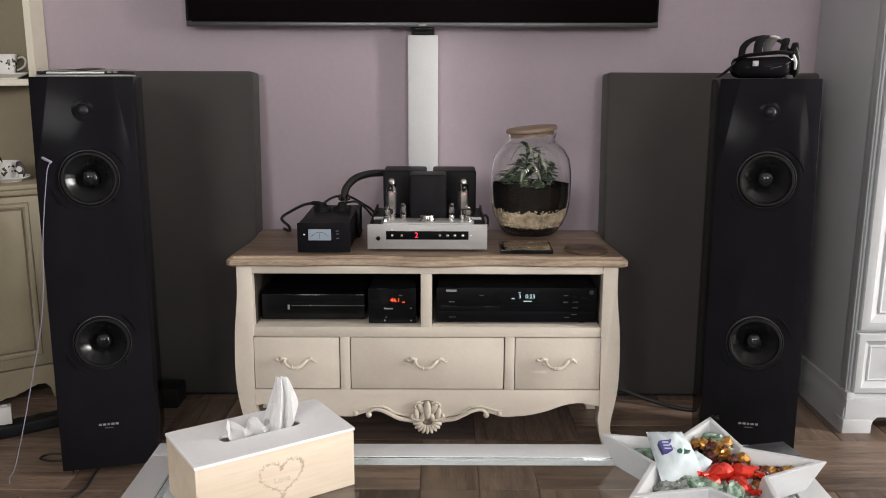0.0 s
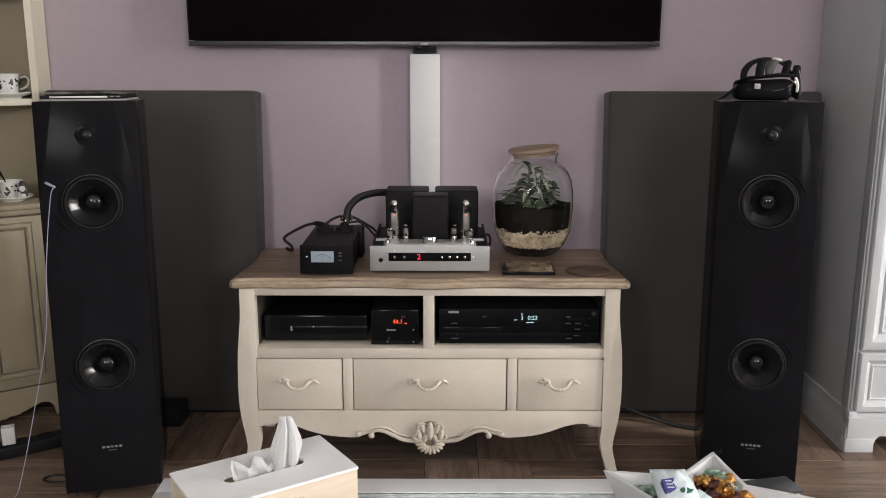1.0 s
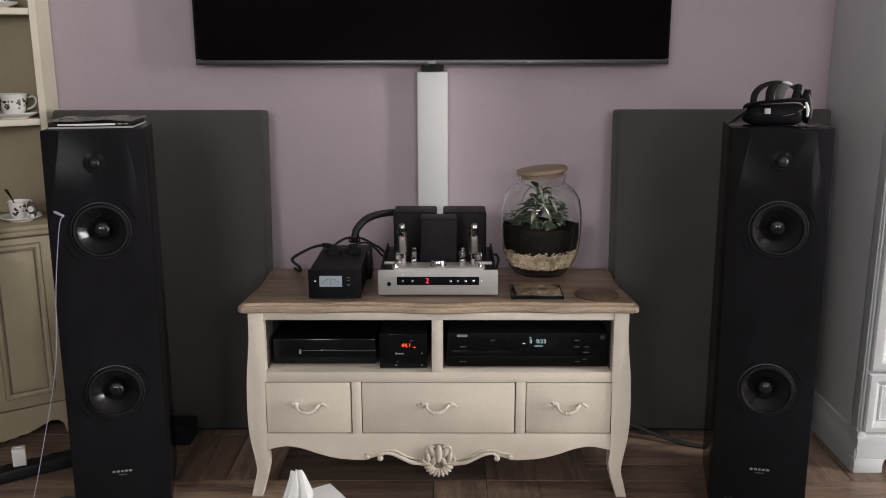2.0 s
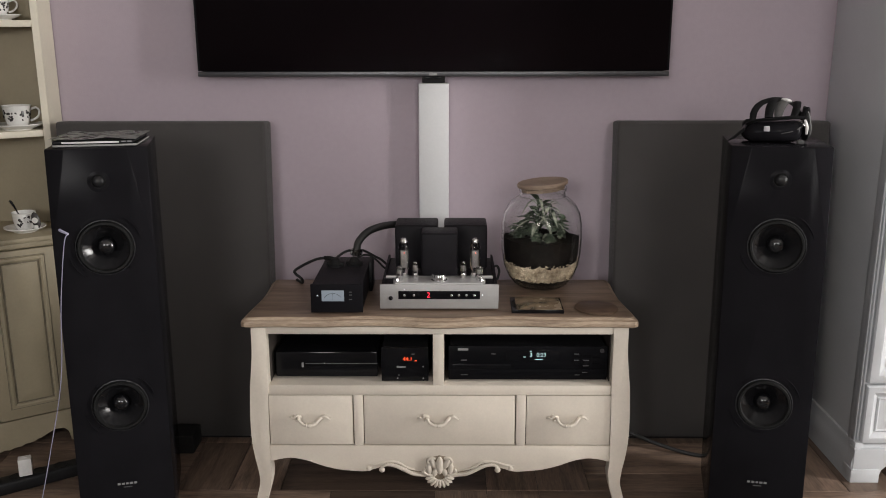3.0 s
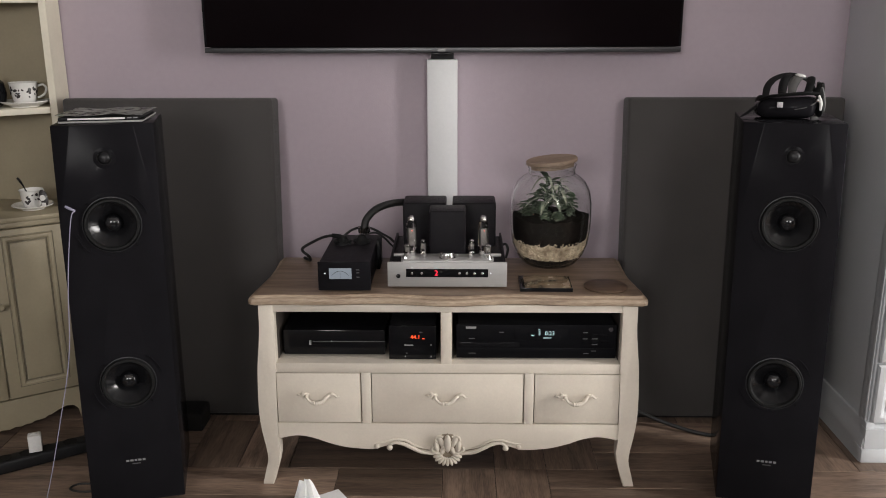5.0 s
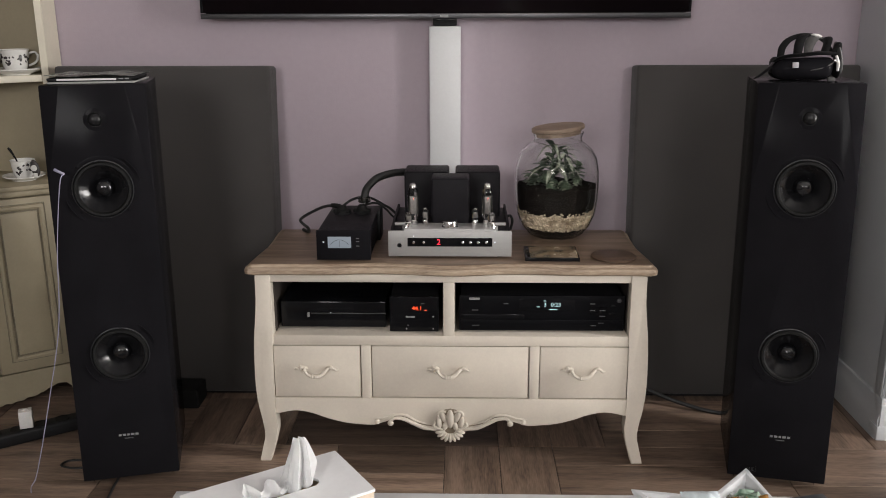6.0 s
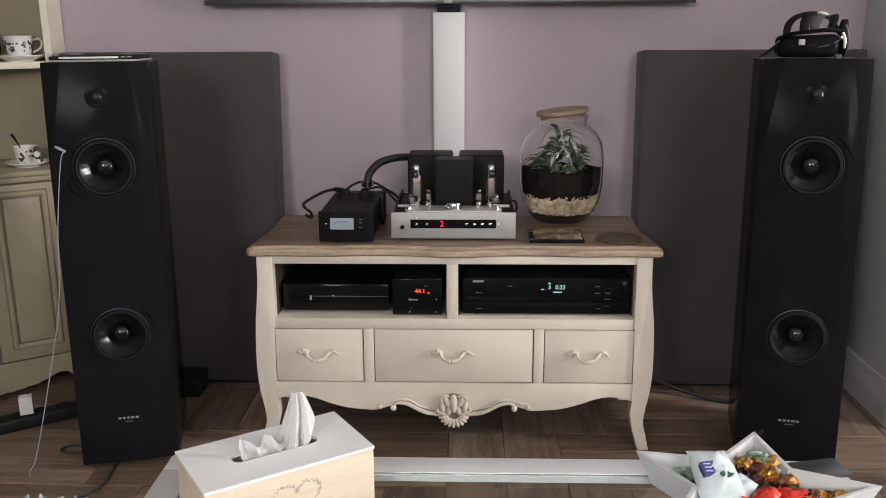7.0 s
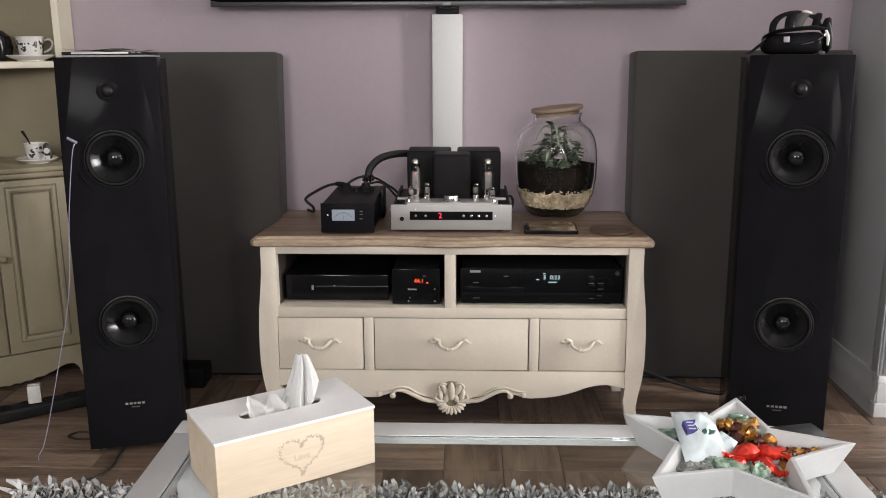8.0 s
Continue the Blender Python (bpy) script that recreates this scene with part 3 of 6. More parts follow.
# ---- loudspeakers ----
def driver(parent, x, z, r):
    m = pose(x, 0, z, 90, 0, 0)
    w = part("woofer", lathe([(r * 1.17, 0.0), (r * 1.17, 0.0006), (r * 1.15, 0.0009), (r * 1.03, 0.0009), (r * 1.0, 0.0005), (r * 0.93, -0.012)], 48, m, False), M["black_satin"], parent)
    part("rim", lathe([(r * 1.03, 0.002), (r * 1.022, 0.0045), (r * 1.0, 0.005), (r * 0.985, 0.002)], 48, m, False), M["grey_rim"], w, "thin grey metal rim")
    part("surround", lathe([(r * 0.97, 0.003), (r * 0.93, 0.009), (r * 0.86, 0.009), (r * 0.81, 0.002)], 48, m, False), M["rubber"], w)
    part("cone", lathe([(r * 0.83, 0.003), (r * 0.6, -0.008), (r * 0.36, -0.022), (r * 0.3, -0.026)], 48, m, False), M["cone"], w)
    part("dust_cap", lathe([(r * 0.345, -0.024), (r * 0.33, -0.016), (r * 0.29, -0.009), (r * 0.22, -0.004), (r * 0.11, -0.001), (0, 0.0)], 32, m, False), M["cap_gloss"], w)
    for k in range(4):
        a = radians(45 + 90 * k)
        part("screw", lathe([(0.0028, 0.001), (0.0028, 0.0028), (0.002, 0.0034), (0, 0.0034)], 10, m @ pose(r * 1.11 * math.cos(a), r * 1.11 * math.sin(a), 0)), M["black_gloss"], w)
    for a0 in (35, 215):
        arc = [(r * 1.28 * math.cos(radians(a0 + q)), r * 1.28 * math.sin(radians(a0 + q)), 0.003) for q in range(-22, 23, 11)]
        bm = add_tube(bmesh.new(), [m @ Vector(p) for p in arc], [0.0008, 0.002, 0.0024, 0.002, 0.0008], 8, 4)
        part("flange_lip", bm, M["black_satin"], w)


M["cap_gloss"] = mat("glossy_dust_cap", (0.006, 0.006, 0.007), 0.08, vary=0.1, scale=30, rvary=0.02, spec=0.7)
M["dome"] = mat("soft_tweeter_dome", (0.010, 0.010, 0.011), 0.32, vary=0.1, scale=60, spec=0.3)
M["grey_rim"] = mat("dark_grey_rim", (0.030, 0.030, 0.032), 0.38, 0.2, vary=0.1, scale=30)


def faceted_cabinet(w, depth, z0, z1, wide, deep, zf):
    """A tall cabinet whose two upright front edges are cut away by long facets that widen from zf up to the top."""
    bm = bmesh.new()
    c = {}
    for s in (-1, 1):
        for key, p in (("fb", (s * w, 0, z0)), ("ff", (s * w, 0, zf)), ("ft", (s * (w - wide), 0, z1)), ("st", (s * w, deep, z1)), ("bt", (s * w, depth, z1)), ("bb", (s * w, depth, z0))):
            c[key, s] = bm.verts.new(p)
    faces = [[("fb", -1), ("fb", 1), ("ff", 1), ("ft", 1), ("ft", -1), ("ff", -1)], [("ft", -1), ("ft", 1), ("st", 1), ("bt", 1), ("bt", -1), ("st", -1)],
             [("bb", 1), ("bb", -1), ("bt", -1), ("bt", 1)], [("fb", 1), ("fb", -1), ("bb", -1), ("bb", 1)]]
    for s in (-1, 1):
        faces += [[("ff", s), ("st", s), ("ft", s)], [("fb", s), ("bb", s), ("bt", s), ("st", s), ("ff", s)]]
    for f in faces:
        bm.faces.new([c[k] for k in f])
    bmesh.ops.recalc_face_normals(bm, faces=bm.faces[:])
    bmesh.ops.bevel(bm, geom=bm.edges[:], offset=0.0022, segments=2, affect="EDGES", profile=0.5, clamp_overlap=True)
    return bm


def build_speaker(x, y, turn, label, lean=0.0):
    s = thing("floor_speaker", label, "speaker", pose(x, y, 0.008, 0, lean, turn) @ pose(0, 0, 0, -1.5, 0, 0), group="floor standing speakers")
    w, depth, z0, z1 = 0.118, 0.30, 0.014, 1.014
    bm = faceted_cabinet(w, depth, z0, z1, 0.046, 0.016, 0.765)
    # recesses for the drivers
    part("cabinet", cut(bm, [(0.003, 0.769, 0.0630), (0.003, 0.352, 0.0630)]), M["black_satin"], s)
    driver(s, 0.003, 0.769, 0.0685)
    driver(s, 0.003, 0.352, 0.0685)
    m = pose(0, 0, 0.934, 90, 0, 0)
    t = part("tweeter", lathe([(0.026, 0.0002), (0.025, 0.0006), (0.020, 0.0006), (0.018, 0.0012)], 36, m, False), M["black_satin"], s)
    part("ring", lathe([(0.0180, 0.0008), (0.0175, 0.0014), (0.0165, 0.0014), (0.0155, 0.0008)], 32, m, False), M["rubber"], t)
    part("dome", lathe([(0.0155, 0.001), (0.0145, 0.005), (0.010, 0.009), (0.005, 0.011), (0, 0.0115)], 28, m, False), M["dome"], t)
    for i, (kx, kw) in enumerate(((-0.0190, 0.0070), (-0.0085, 0.0075), (0.0015, 0.0060), (0.0115, 0.0080), (0.0220, 0.0075))):
        part("logo_bar", box(kx - kw / 2, kx + kw / 2, -0.0006, 0.0, 0.1295, 0.1350), M["bar_white"], s)
    part("logo_bar", box(-0.008, 0.013, -0.0006, 0.0, 0.1215, 0.1238), M["bar_grey"], s)
    for sx in (-1, 1):
        for sy in (0.03, depth - 0.03):
            part("spike", lathe([(0.0, -0.0073 if sy < 0.1 else -0.0009), (0.004, 0.012), (0.009, 0.013), (0.009, z0)], 14, pose(sx * (w - 0.02), sy, 0)), M["black_gloss"], s)
    return s


def cut(bm, holes):
    """Round recesses in the front of a box that looks towards -y."""
    tmp = bpy.data.meshes.new("tmp")
    bm.to_mesh(tmp)
    bm.free()
    ob = new("tmp", tmp)
    tool = bmesh.new()
    for x, z, r in holes:
        add_lathe(tool, [(r, -0.02), (r, 0.045)], 48, pose(x, 0.0, z, -90, 0, 0))
    bmesh.ops.recalc_face_normals(tool, faces=tool.faces[:])
    tme = bpy.data.meshes.new("tool")
    tool.to_mesh(tme)
    tob = new("tool", tme)
    mod = ob.modifiers.new("cut", "BOOLEAN")
    mod.object, mod.operation, mod.solver = tob, "DIFFERENCE", "EXACT"
    me = bpy.data.meshes.new_from_object(ob.evaluated_get(bpy.context.evaluated_depsgraph_get()))
    out = bmesh.new()
    out.from_mesh(me)
    for o in (ob, tob):
        bpy.data.objects.remove(o)
    return out


build_speaker(-0.747, 2.222, 14.5, "black satin floor standing speaker with magazines lying on it")
build_speaker(0.911, 2.236, -12.5, "black satin floor standing speaker with a headset lying on it", -0.4)


# ---- white wardrobe ----
def build_wardrobe():
    x0, x1, f, b, h = 1.300, 2.30, 2.512, WALL - 0.004, 2.2
    w = thing("wardrobe", "tall white lacquered wardrobe with moulded plinth and panelled doors", "wardrobe", pose(x0, f, 0))
    W, D = x1 - x0, b - f
    part("carcass", box(0, W, 0.004, D, 0.10, h, 0.002), M["white"], w)
    part("side_frame", box(-0.006, 0.0, 0.012, 0.05, 0.115, h, 0.002), M["white"], w)
    part("side_frame", box(-0.009, -0.006, 0.002, 0.02, 0.115, h, 0.001), M["white"], w)
    # plinth profile run along the side, and bracket feet with a shaped front
    prof = [(0.0, 0.117), (-0.006, 0.115), (-0.008, 0.108), (-0.007, 0.100), (-0.011, 0.085), (-0.016, 0.062), (-0.017, 0.048), (-0.014, 0.046), (-0.014, 0.042), (-0.020, 0.0), (0.0, 0.0)]
    part("plinth_moulding", prism(prof, -0.012, D, "y"), M["white"], w)
    fr = [(y - 0.001, z) for y, z in prof]
    part("plinth_moulding", prism([(y + 0.004, z) for y, z in fr if z > 0.044] + [(0.004, 0.046)], -0.0092, W, "x"), M["white"], w)
    foot = [(-0.012, 0.105), (-0.012, 0.0), (0.062, 0.0), (0.064, 0.020), (0.070, 0.040), (0.084, 0.054), (0.10, 0.064), (0.14, 0.074), (0.22, 0.077), (0.22, 0.105)]
    part("foot", prism(foot, -0.018, 0.02, "y", 0.002), M["white"], w)
    part("corner_block", box(-0.0105, 0.012, -0.0125, 0.03, 0.095, 0.1235, 0.002), M["white"], w)
    part("foot_pad", box(-0.018, 0.066, -0.022, 0.03, 0.0, 0.042, 0.002), M["white"], w)
    part("foot", prism([(W - x, z) for x, z in foot], -0.018, 0.02, "y", 0.002), M["white"], w)
    # drawer front below, doors above
    def framed(nm, a, c, z0, z1, bw):
        bm = bmesh.new()
        rings = []
        for off, y in ((0, 0.004), (0, -0.008), (0.004, -0.014), (0.012, -0.016), (bw * 0.45, -0.016), (bw * 0.55, -0.011), (bw * 0.8, -0.004), (bw * 0.9, -0.009), (bw, -0.006), (bw + 0.012, -0.006), (min(bw + 0.05, (z1 - z0) / 2 - 0.012), -0.011)):
            rings.append([bm.verts.new(v) for v in ((a + off, y, z0 + off), (c - off, y, z0 + off), (c - off, y, z1 - off), (a + off, y, z1 - off))])
        for p, q in zip(rings, rings[1:]):
            for i in range(4):
                bm.faces.new((p[i], p[(i + 1) % 4], q[(i + 1) % 4], q[i]))
        bm.faces.new(rings[-1])
        bm.faces.new(rings[0][::-1])
        part(nm, bm, M["white"], w, smooth=20)
    framed("drawer", 0.005, W * 0.5 - 0.002, 0.120, 0.302, 0.045)
    framed("drawer", W * 0.5 + 0.002, W - 0.005, 0.120, 0.302, 0.045)
    framed("door", 0.005, W * 0.5 - 0.002, 0.309, h - 0.01, 0.06)
    framed("door", W * 0.5 + 0.002, W - 0.005, 0.309, h - 0.01, 0.06)
    part("cornice", box(-0.03, W + 0.03, -0.04, D, h, h + 0.05, 0.012), M["white"], w)


build_wardrobe()


# ---- corner cupboard ----
def build_cupboard():
    turn = 34.0
    c = thing("corner_cupboard", "beige painted corner cupboard with open shelves and panelled doors", "cupboard", pose(-1.120, 2.772, 0, 0, 0, turn))
    # local x runs to the left along the front as negative values, y goes into the corner
    be = M["beige"]
    W = 0.86
    zc = 0.690
    inv = c.matrix_world.inverted()
    def loc(x, y):
        v = inv @ Vector((x, y, 0))
        return (v.x, v.y)
    wall_y, left_x = WALL - 0.004, -2.14
    right_back = loc(-1.120, wall_y)
    corner = loc(left_x, wall_y)
    left_back = loc(left_x, (c.matrix_world @ Vector((-W, 0, 0))).y)
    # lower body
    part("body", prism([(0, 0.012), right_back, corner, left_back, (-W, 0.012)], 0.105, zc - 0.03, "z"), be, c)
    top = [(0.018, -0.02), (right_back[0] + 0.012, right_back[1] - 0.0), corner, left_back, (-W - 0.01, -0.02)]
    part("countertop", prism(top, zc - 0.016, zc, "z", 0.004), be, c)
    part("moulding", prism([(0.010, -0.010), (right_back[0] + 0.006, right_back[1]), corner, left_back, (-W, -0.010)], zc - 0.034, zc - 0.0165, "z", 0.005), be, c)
    # doors with raised panels
    def door(a, b):
        z0, z1 = 0.113, zc - 0.038
        bm = box(a, b, -0.008, 0.0115, z0, z1, 0.003)
        d = part("door", bm, be, c)
        m = bmesh.new()
        rings = []
        for off, y in ((0.036, -0.0081), (0.038, -0.0150), (0.046, -0.0165), (0.051, -0.0135), (0.0515, -0.0085), (0.057, -0.0085), (0.0575, -0.0125), (0.080, -0.0185), (0.095, -0.0185)):
            rings.append([m.verts.new(v) for v in ((a + off, y, z0 + off), (b - off, y, z0 + off), (b - off, y, z1 + 0.016 - off), (a + off, y, z1 + 0.016 - off))])
        for p, q in zip(rings, rings[1:]):
            for i in range(4):
                m.faces.new((p[i], p[(i + 1) % 4], q[(i + 1) % 4], q[i]))
        m.faces.new(rings[-1])
        part("panel", m, be, d, smooth=20)
        for off, wd, y in ((0.0515, 0.0055, -0.0088), (0.0335, 0.0025, -0.0084)):
            g = bmesh.new()
            p, q = [[g.verts.new((a + o, yy, z0 + o)), g.verts.new((b - o, yy, z0 + o)), g.verts.new((b - o, yy, z1 + 0.016 - o)), g.verts.new((a + o, yy, z1 + 0.016 - o))] for o, yy in ((off, y), (off + wd, y))][0:2]
            for i in range(4):
                g.faces.new((p[i], p[(i + 1) % 4], q[(i + 1) % 4], q[i]))
            part("glaze_line", g, M["glaze"], d, "dark antique glaze line", None)
        return d
    d1 = door(-0.215, -0.002)
    d2 = door(-0.430, -0.219)
    door(-0.645, -0.434)
    door(-0.858, -0.649)
    for d, hx in ((d1, -0.205), (d2, -0.230)):
        part("knob", lathe([(0.006, 0.0), (0.004, 0.008), (0.010, 0.015), (0.011, 0.022), (0.006, 0.028), (0, 0.029)], 16, pose(hx, -0.008, 0.42, 90, 0, 0)), be, d)
    # apron with wavy edge and feet
    edge = [(0, 0.0), (-0.016, 0.0), (-0.020, 0.033), (-0.035, 0.050), (-0.06, 0.053), (-0.085, 0.044), (-0.105, 0.031), (-0.115, 0.033), (-0.125, 0.024), (-0.145, 0.022), (-0.155, 0.025), (-0.165, 0.016),
            (-0.185, 0.020), (-0.20, 0.012), (-0.215, 0.019), (-0.23, 0.010), (-0.25, 0.017), (-0.265, 0.011), (-0.28, 0.018), (-0.30, 0.024), (-0.34, 0.030), (-0.43, 0.040)]
    full = edge + [(-W - x, z) for x, z in edge[-2::-1]]
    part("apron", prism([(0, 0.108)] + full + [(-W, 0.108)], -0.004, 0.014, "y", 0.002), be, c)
    # upper hutch: side, shelves, back, post
    ux = loc(-1.141, 2.870)
    ub = loc(-1.141, wall_y)
    th = 0.016
    side = [ux, ub, (ub[0] - th * math.cos(radians(turn)), ub[1] + th * math.sin(radians(turn))), (ux[0] - th * 1.2, ux[1] + 0.004)]
    # side and shelves carry the window light in their paler paint
    part("side_panel", prism(side, zc + 0.0005, 2.05, "z", 0.002), M["ivory_lit"], c, "cream side panel, paled for the light falling on it")
    inner_corner = loc(left_x + 0.02, wall_y - 0.02)
    b0 = loc(-1.156, wall_y - 0.02)
    l0 = loc(left_x + 0.02, 2.42)
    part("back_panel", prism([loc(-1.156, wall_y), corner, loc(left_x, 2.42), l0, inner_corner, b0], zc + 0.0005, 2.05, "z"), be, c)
    for z in (0.998, 1.328, 1.66):
        part("shelf", prism([(ux[0] - th * 1.25, ux[1] + 0.006), b0, inner_corner, l0, (l0[0] + 0.1, ux[1] + 0.006)], z - 0.02, z, "z", 0.002), M["ivory_lit"], c)
    return c


M["glaze"] = mat("dark_antique_glaze", (0.17, 0.145, 0.10), 0.6, vary=0.2, scale=30)
build_cupboard()


# ---- coffee table ----
def build_table():
    x0, x1, y1, y0, zt = -0.345, 0.675, 1.436, 0.58, 0.457
    t = thing("coffee_table", "white framed coffee table with clear glass top", "coffee table", pose((x0 + x1) / 2, (y0 + y1) / 2, 0))
    w, d = (x1 - x0) / 2, (y1 - y0) / 2
    rw = 0.046
    for a, b, c, e in ((-w, w, d - rw, d), (-w, w, -d, -d + rw), (-w, -w + rw, -d + rw, d - rw), (w - rw, w, -d + rw, d - rw)):
        part("rail", box(a, b, c, e, zt - 0.017, zt, 0.002), M["white_matt"], t)
    part("ledge", ledge(w - rw, d - rw, 0.006, zt - 0.017, zt - 0.0085), M["white_matt"], t)
    g = part("glass_top", box(-w + rw + 0.002, w - rw - 0.002, -d + rw + 0.002, d - rw - 0.002, zt - 0.008, zt - 0.0005, 0.001), M["table_glass"], t, "clear glass pane", None)
    g.visible_shadow = False
    for sx in (-1, 1):
        for sy in (-1, 1):
            x, y = sx * (w - 0.032), sy * (d - 0.032)
            part("leg", box(x - 0.028, x + 0.028, y - 0.028, y + 0.028, 0.0, zt - 0.017, 0.003), M["white_matt"], t)


def ledge(w, d, k, z0, z1):
    bm = bmesh.new()
    for a, b, c, e in ((-w, w, d - k, d), (-w, w, -d, -d + k), (-w, -w + k, -d + k, d - k), (w - k, w, -d + k, d - k)):
        add_box(bm, a, b, c, e, z0, z1)
    return bm


build_table()


# ---- tissue box ----
def build_tissue_box():
    b = thing("tissue_box", "pale wooden tissue box with white lid and brown heart print", "tissue box", pose(-0.147, 1.285, 0.4572, 0, 0, 33.5))
    L, W, H = 0.118, 0.065, 0.090
    bm = bmesh.new()
    add_box(bm, -L + 0.001, L - 0.001, -W + 0.001, -W + 0.008, 0, H - 0.004, 0.0006)
    add_box(bm, -L + 0.001, L - 0.001, W - 0.008, W - 0.001, 0, H - 0.004, 0.0006)
    add_box(bm, -L + 0.001, -L + 0.008, -W + 0.008, W - 0.008, 0, H - 0.004)
    add_box(bm, L - 0.008, L - 0.001, -W + 0.008, W - 0.008, 0, H - 0.004)
    part("body", bm, M["pine"], b)
    # lid with a long rounded slot
    n, r, l = 10, 0.012, 0.049
    arc = [(l + r * math.cos(a), r * math.sin(a)) for a in [-math.pi / 2 + math.pi * i / n for i in range(n + 1)]]
    hole = arc + [(-x, -y) for x, y in arc]
    side = [(L, -W)] * (n // 2) + [(L, 0.0)] + [(L, W)] * (n // 2)
    edge = side + [(-x, -y) for x, y in side]
    bm = bmesh.new()
    lay = []
    for z in (H - 0.004, H):
        rim = {}
        for p in edge:
            if p not in rim:
                rim[p] = bm.verts.new((*p, z))
        lay.append(([bm.verts.new((x, y, z)) for x, y in hole], [rim[p] for p in edge]))
    k = len(hole)
    for a, o in lay:
        for i in range(k):
            j = (i + 1) % k
            bm.faces.new(list(dict.fromkeys((a[i], a[j], o[j], o[i]))))
    for q in (0, 1):
        for i in range(k):
            j = (i + 1) % k
            if lay[0][q][i] is not lay[0][q][j]:
                bm.faces.new((lay[0][q][i], lay[0][q][j], lay[1][q][j], lay[1][q][i]))
    part("lid", bm, M["lid_white"], b, "white painted lid with slot", 20)
    # heart wreath of small leaves, and the word in it
    fy = -W + 0.0008
    wr = bmesh.new()
    rng = random.Random(4)
    for i in range(170):
        a = 2 * math.pi * i / 170
        hx = 16 * math.sin(a) ** 3
        hz = 13 * math.cos(a) - 5 * math.cos(2 * a) - 2 * math.cos(3 * a) - math.cos(4 * a)
        px, pz = 0.004 + hx * 0.00205, 0.045 + hz * 0.00185
        ang = rng.uniform(0, 180)
        add_ball(wr, ellipsoid((px + rng.uniform(-1, 1) * 0.0024, fy, pz + rng.uniform(-1, 1) * 0.0024), (rng.uniform(0.0013, 0.0027), 0.0003, 0.0005), (0, ang, 0)), 6, 4)
        if i % 3 == 0:
            add_ball(wr, ellipsoid((px, fy, pz), (0.0009, 0.0003, 0.0009)), 6, 4)
    part("wreath_print", wr, M["brown_print"], b, "faded brown heart shaped leaf wreath print", None)
    words("word_print", "Love", 0.0125, facing(0.004, fy - 0.0001, 0.040), M["pale_print"], b, 0.0002)

    # the paper standing out of the slot
    ti = thing("paper_tissue", "crumpled white paper tissue pulled out of the box", "tissue", pose(-0.147, 1.285, 0.4572 + H, 0, 0, 33.5) @ pose(0.0135, 0, 0))
    bm = bmesh.new()

    def sheet(nu, nv, place):
        grid = [[bm.verts.new(place(i / nu, j / nv)) for j in range(nv + 1)] for i in range(nu + 1)]
        for i in range(nu):
            for j in range(nv):
                bm.faces.new((grid[i][j], grid[i + 1][j], grid[i + 1][j + 1], grid[i][j + 1]))

    hts = [(-0.060, 0.016), (-0.056, 0.025), (-0.046, 0.020), (-0.034, 0.009), (-0.029, 0.010), (-0.024, 0.023), (-0.018, 0.024), (-0.014, 0.014), (-0.008, 0.007), (-0.004, 0.012), (0.006, 0.014)]

    def crumple(a, v):
        u = -0.060 + 0.066 * a
        h = 0.0
        for (p, hp), (q, hq) in zip(hts, hts[1:]):
            if p <= u <= q:
                h = hp + (hq - hp) * (u - p) / (q - p)
        fold = 0.010 * math.asin(math.sin(u * 230 + 0.8 * v + 0.6)) / 1.57 * (0.3 + 0.7 * v) + 0.004 * noise.noise(Vector((u * 45, v * 2.2, 1.7)))
        return (u + 0.003 * noise.noise(Vector((u * 60, v * 3, 7))) - 0.004 * v * (1 - a), fold - 0.003 * v, h * v - 0.006 * (1 - v))

    def drape(depth, left, right, hem):
        def place(a, v):
            # v runs from the pinched top down to the hem
            x0 = 0.0135 + (left - 0.0135) * v ** 1.25
            x1 = 0.0300 + (right - 0.0300) * v ** 0.8
            low = -0.006 + hem * max(0.0, (a - 0.62) / 0.38) ** 1.4
            z = 0.075 - 0.0025 * a + (low - 0.075 + 0.0025 * a) * v
            wave = math.asin(math.sin(a * 12.5 + 0.7 + 0.5 * v)) / 1.57
            y = depth * (0.3 + 0.7 * v) + (0.0022 + 0.0105 * v) * wave * (1 - 0.35 * v * v) + 0.003 * noise.noise(Vector((a * 4, v * 3, depth * 90)))
            return (x0 + (x1 - x0) * a + 0.002 * v * math.sin(a * 14), y, z)
        return place

    sheet(44, 14, crumple)
    sheet(56, 26, drape(-0.005, -0.004, 0.046, 0.034))
    sheet(40, 22, drape(0.006, -0.011, 0.040, 0.020))
    bmesh.ops.solidify(bm, geom=bm.faces[:], thickness=0.0005)
    part("sheet", bm, M["tissue"], ti, "", 40)


build_tissue_box()


# ---- star bowl ----
STAR = (0.500, 1.278, 0.4572)


def star_outline(R, r, rot):
    pts = []
    for k in range(10):
        a = radians(rot + 36 * k)
        q = R if k % 2 == 0 else r
        pts.append((q * math.cos(a), q * math.sin(a)))
    return pts


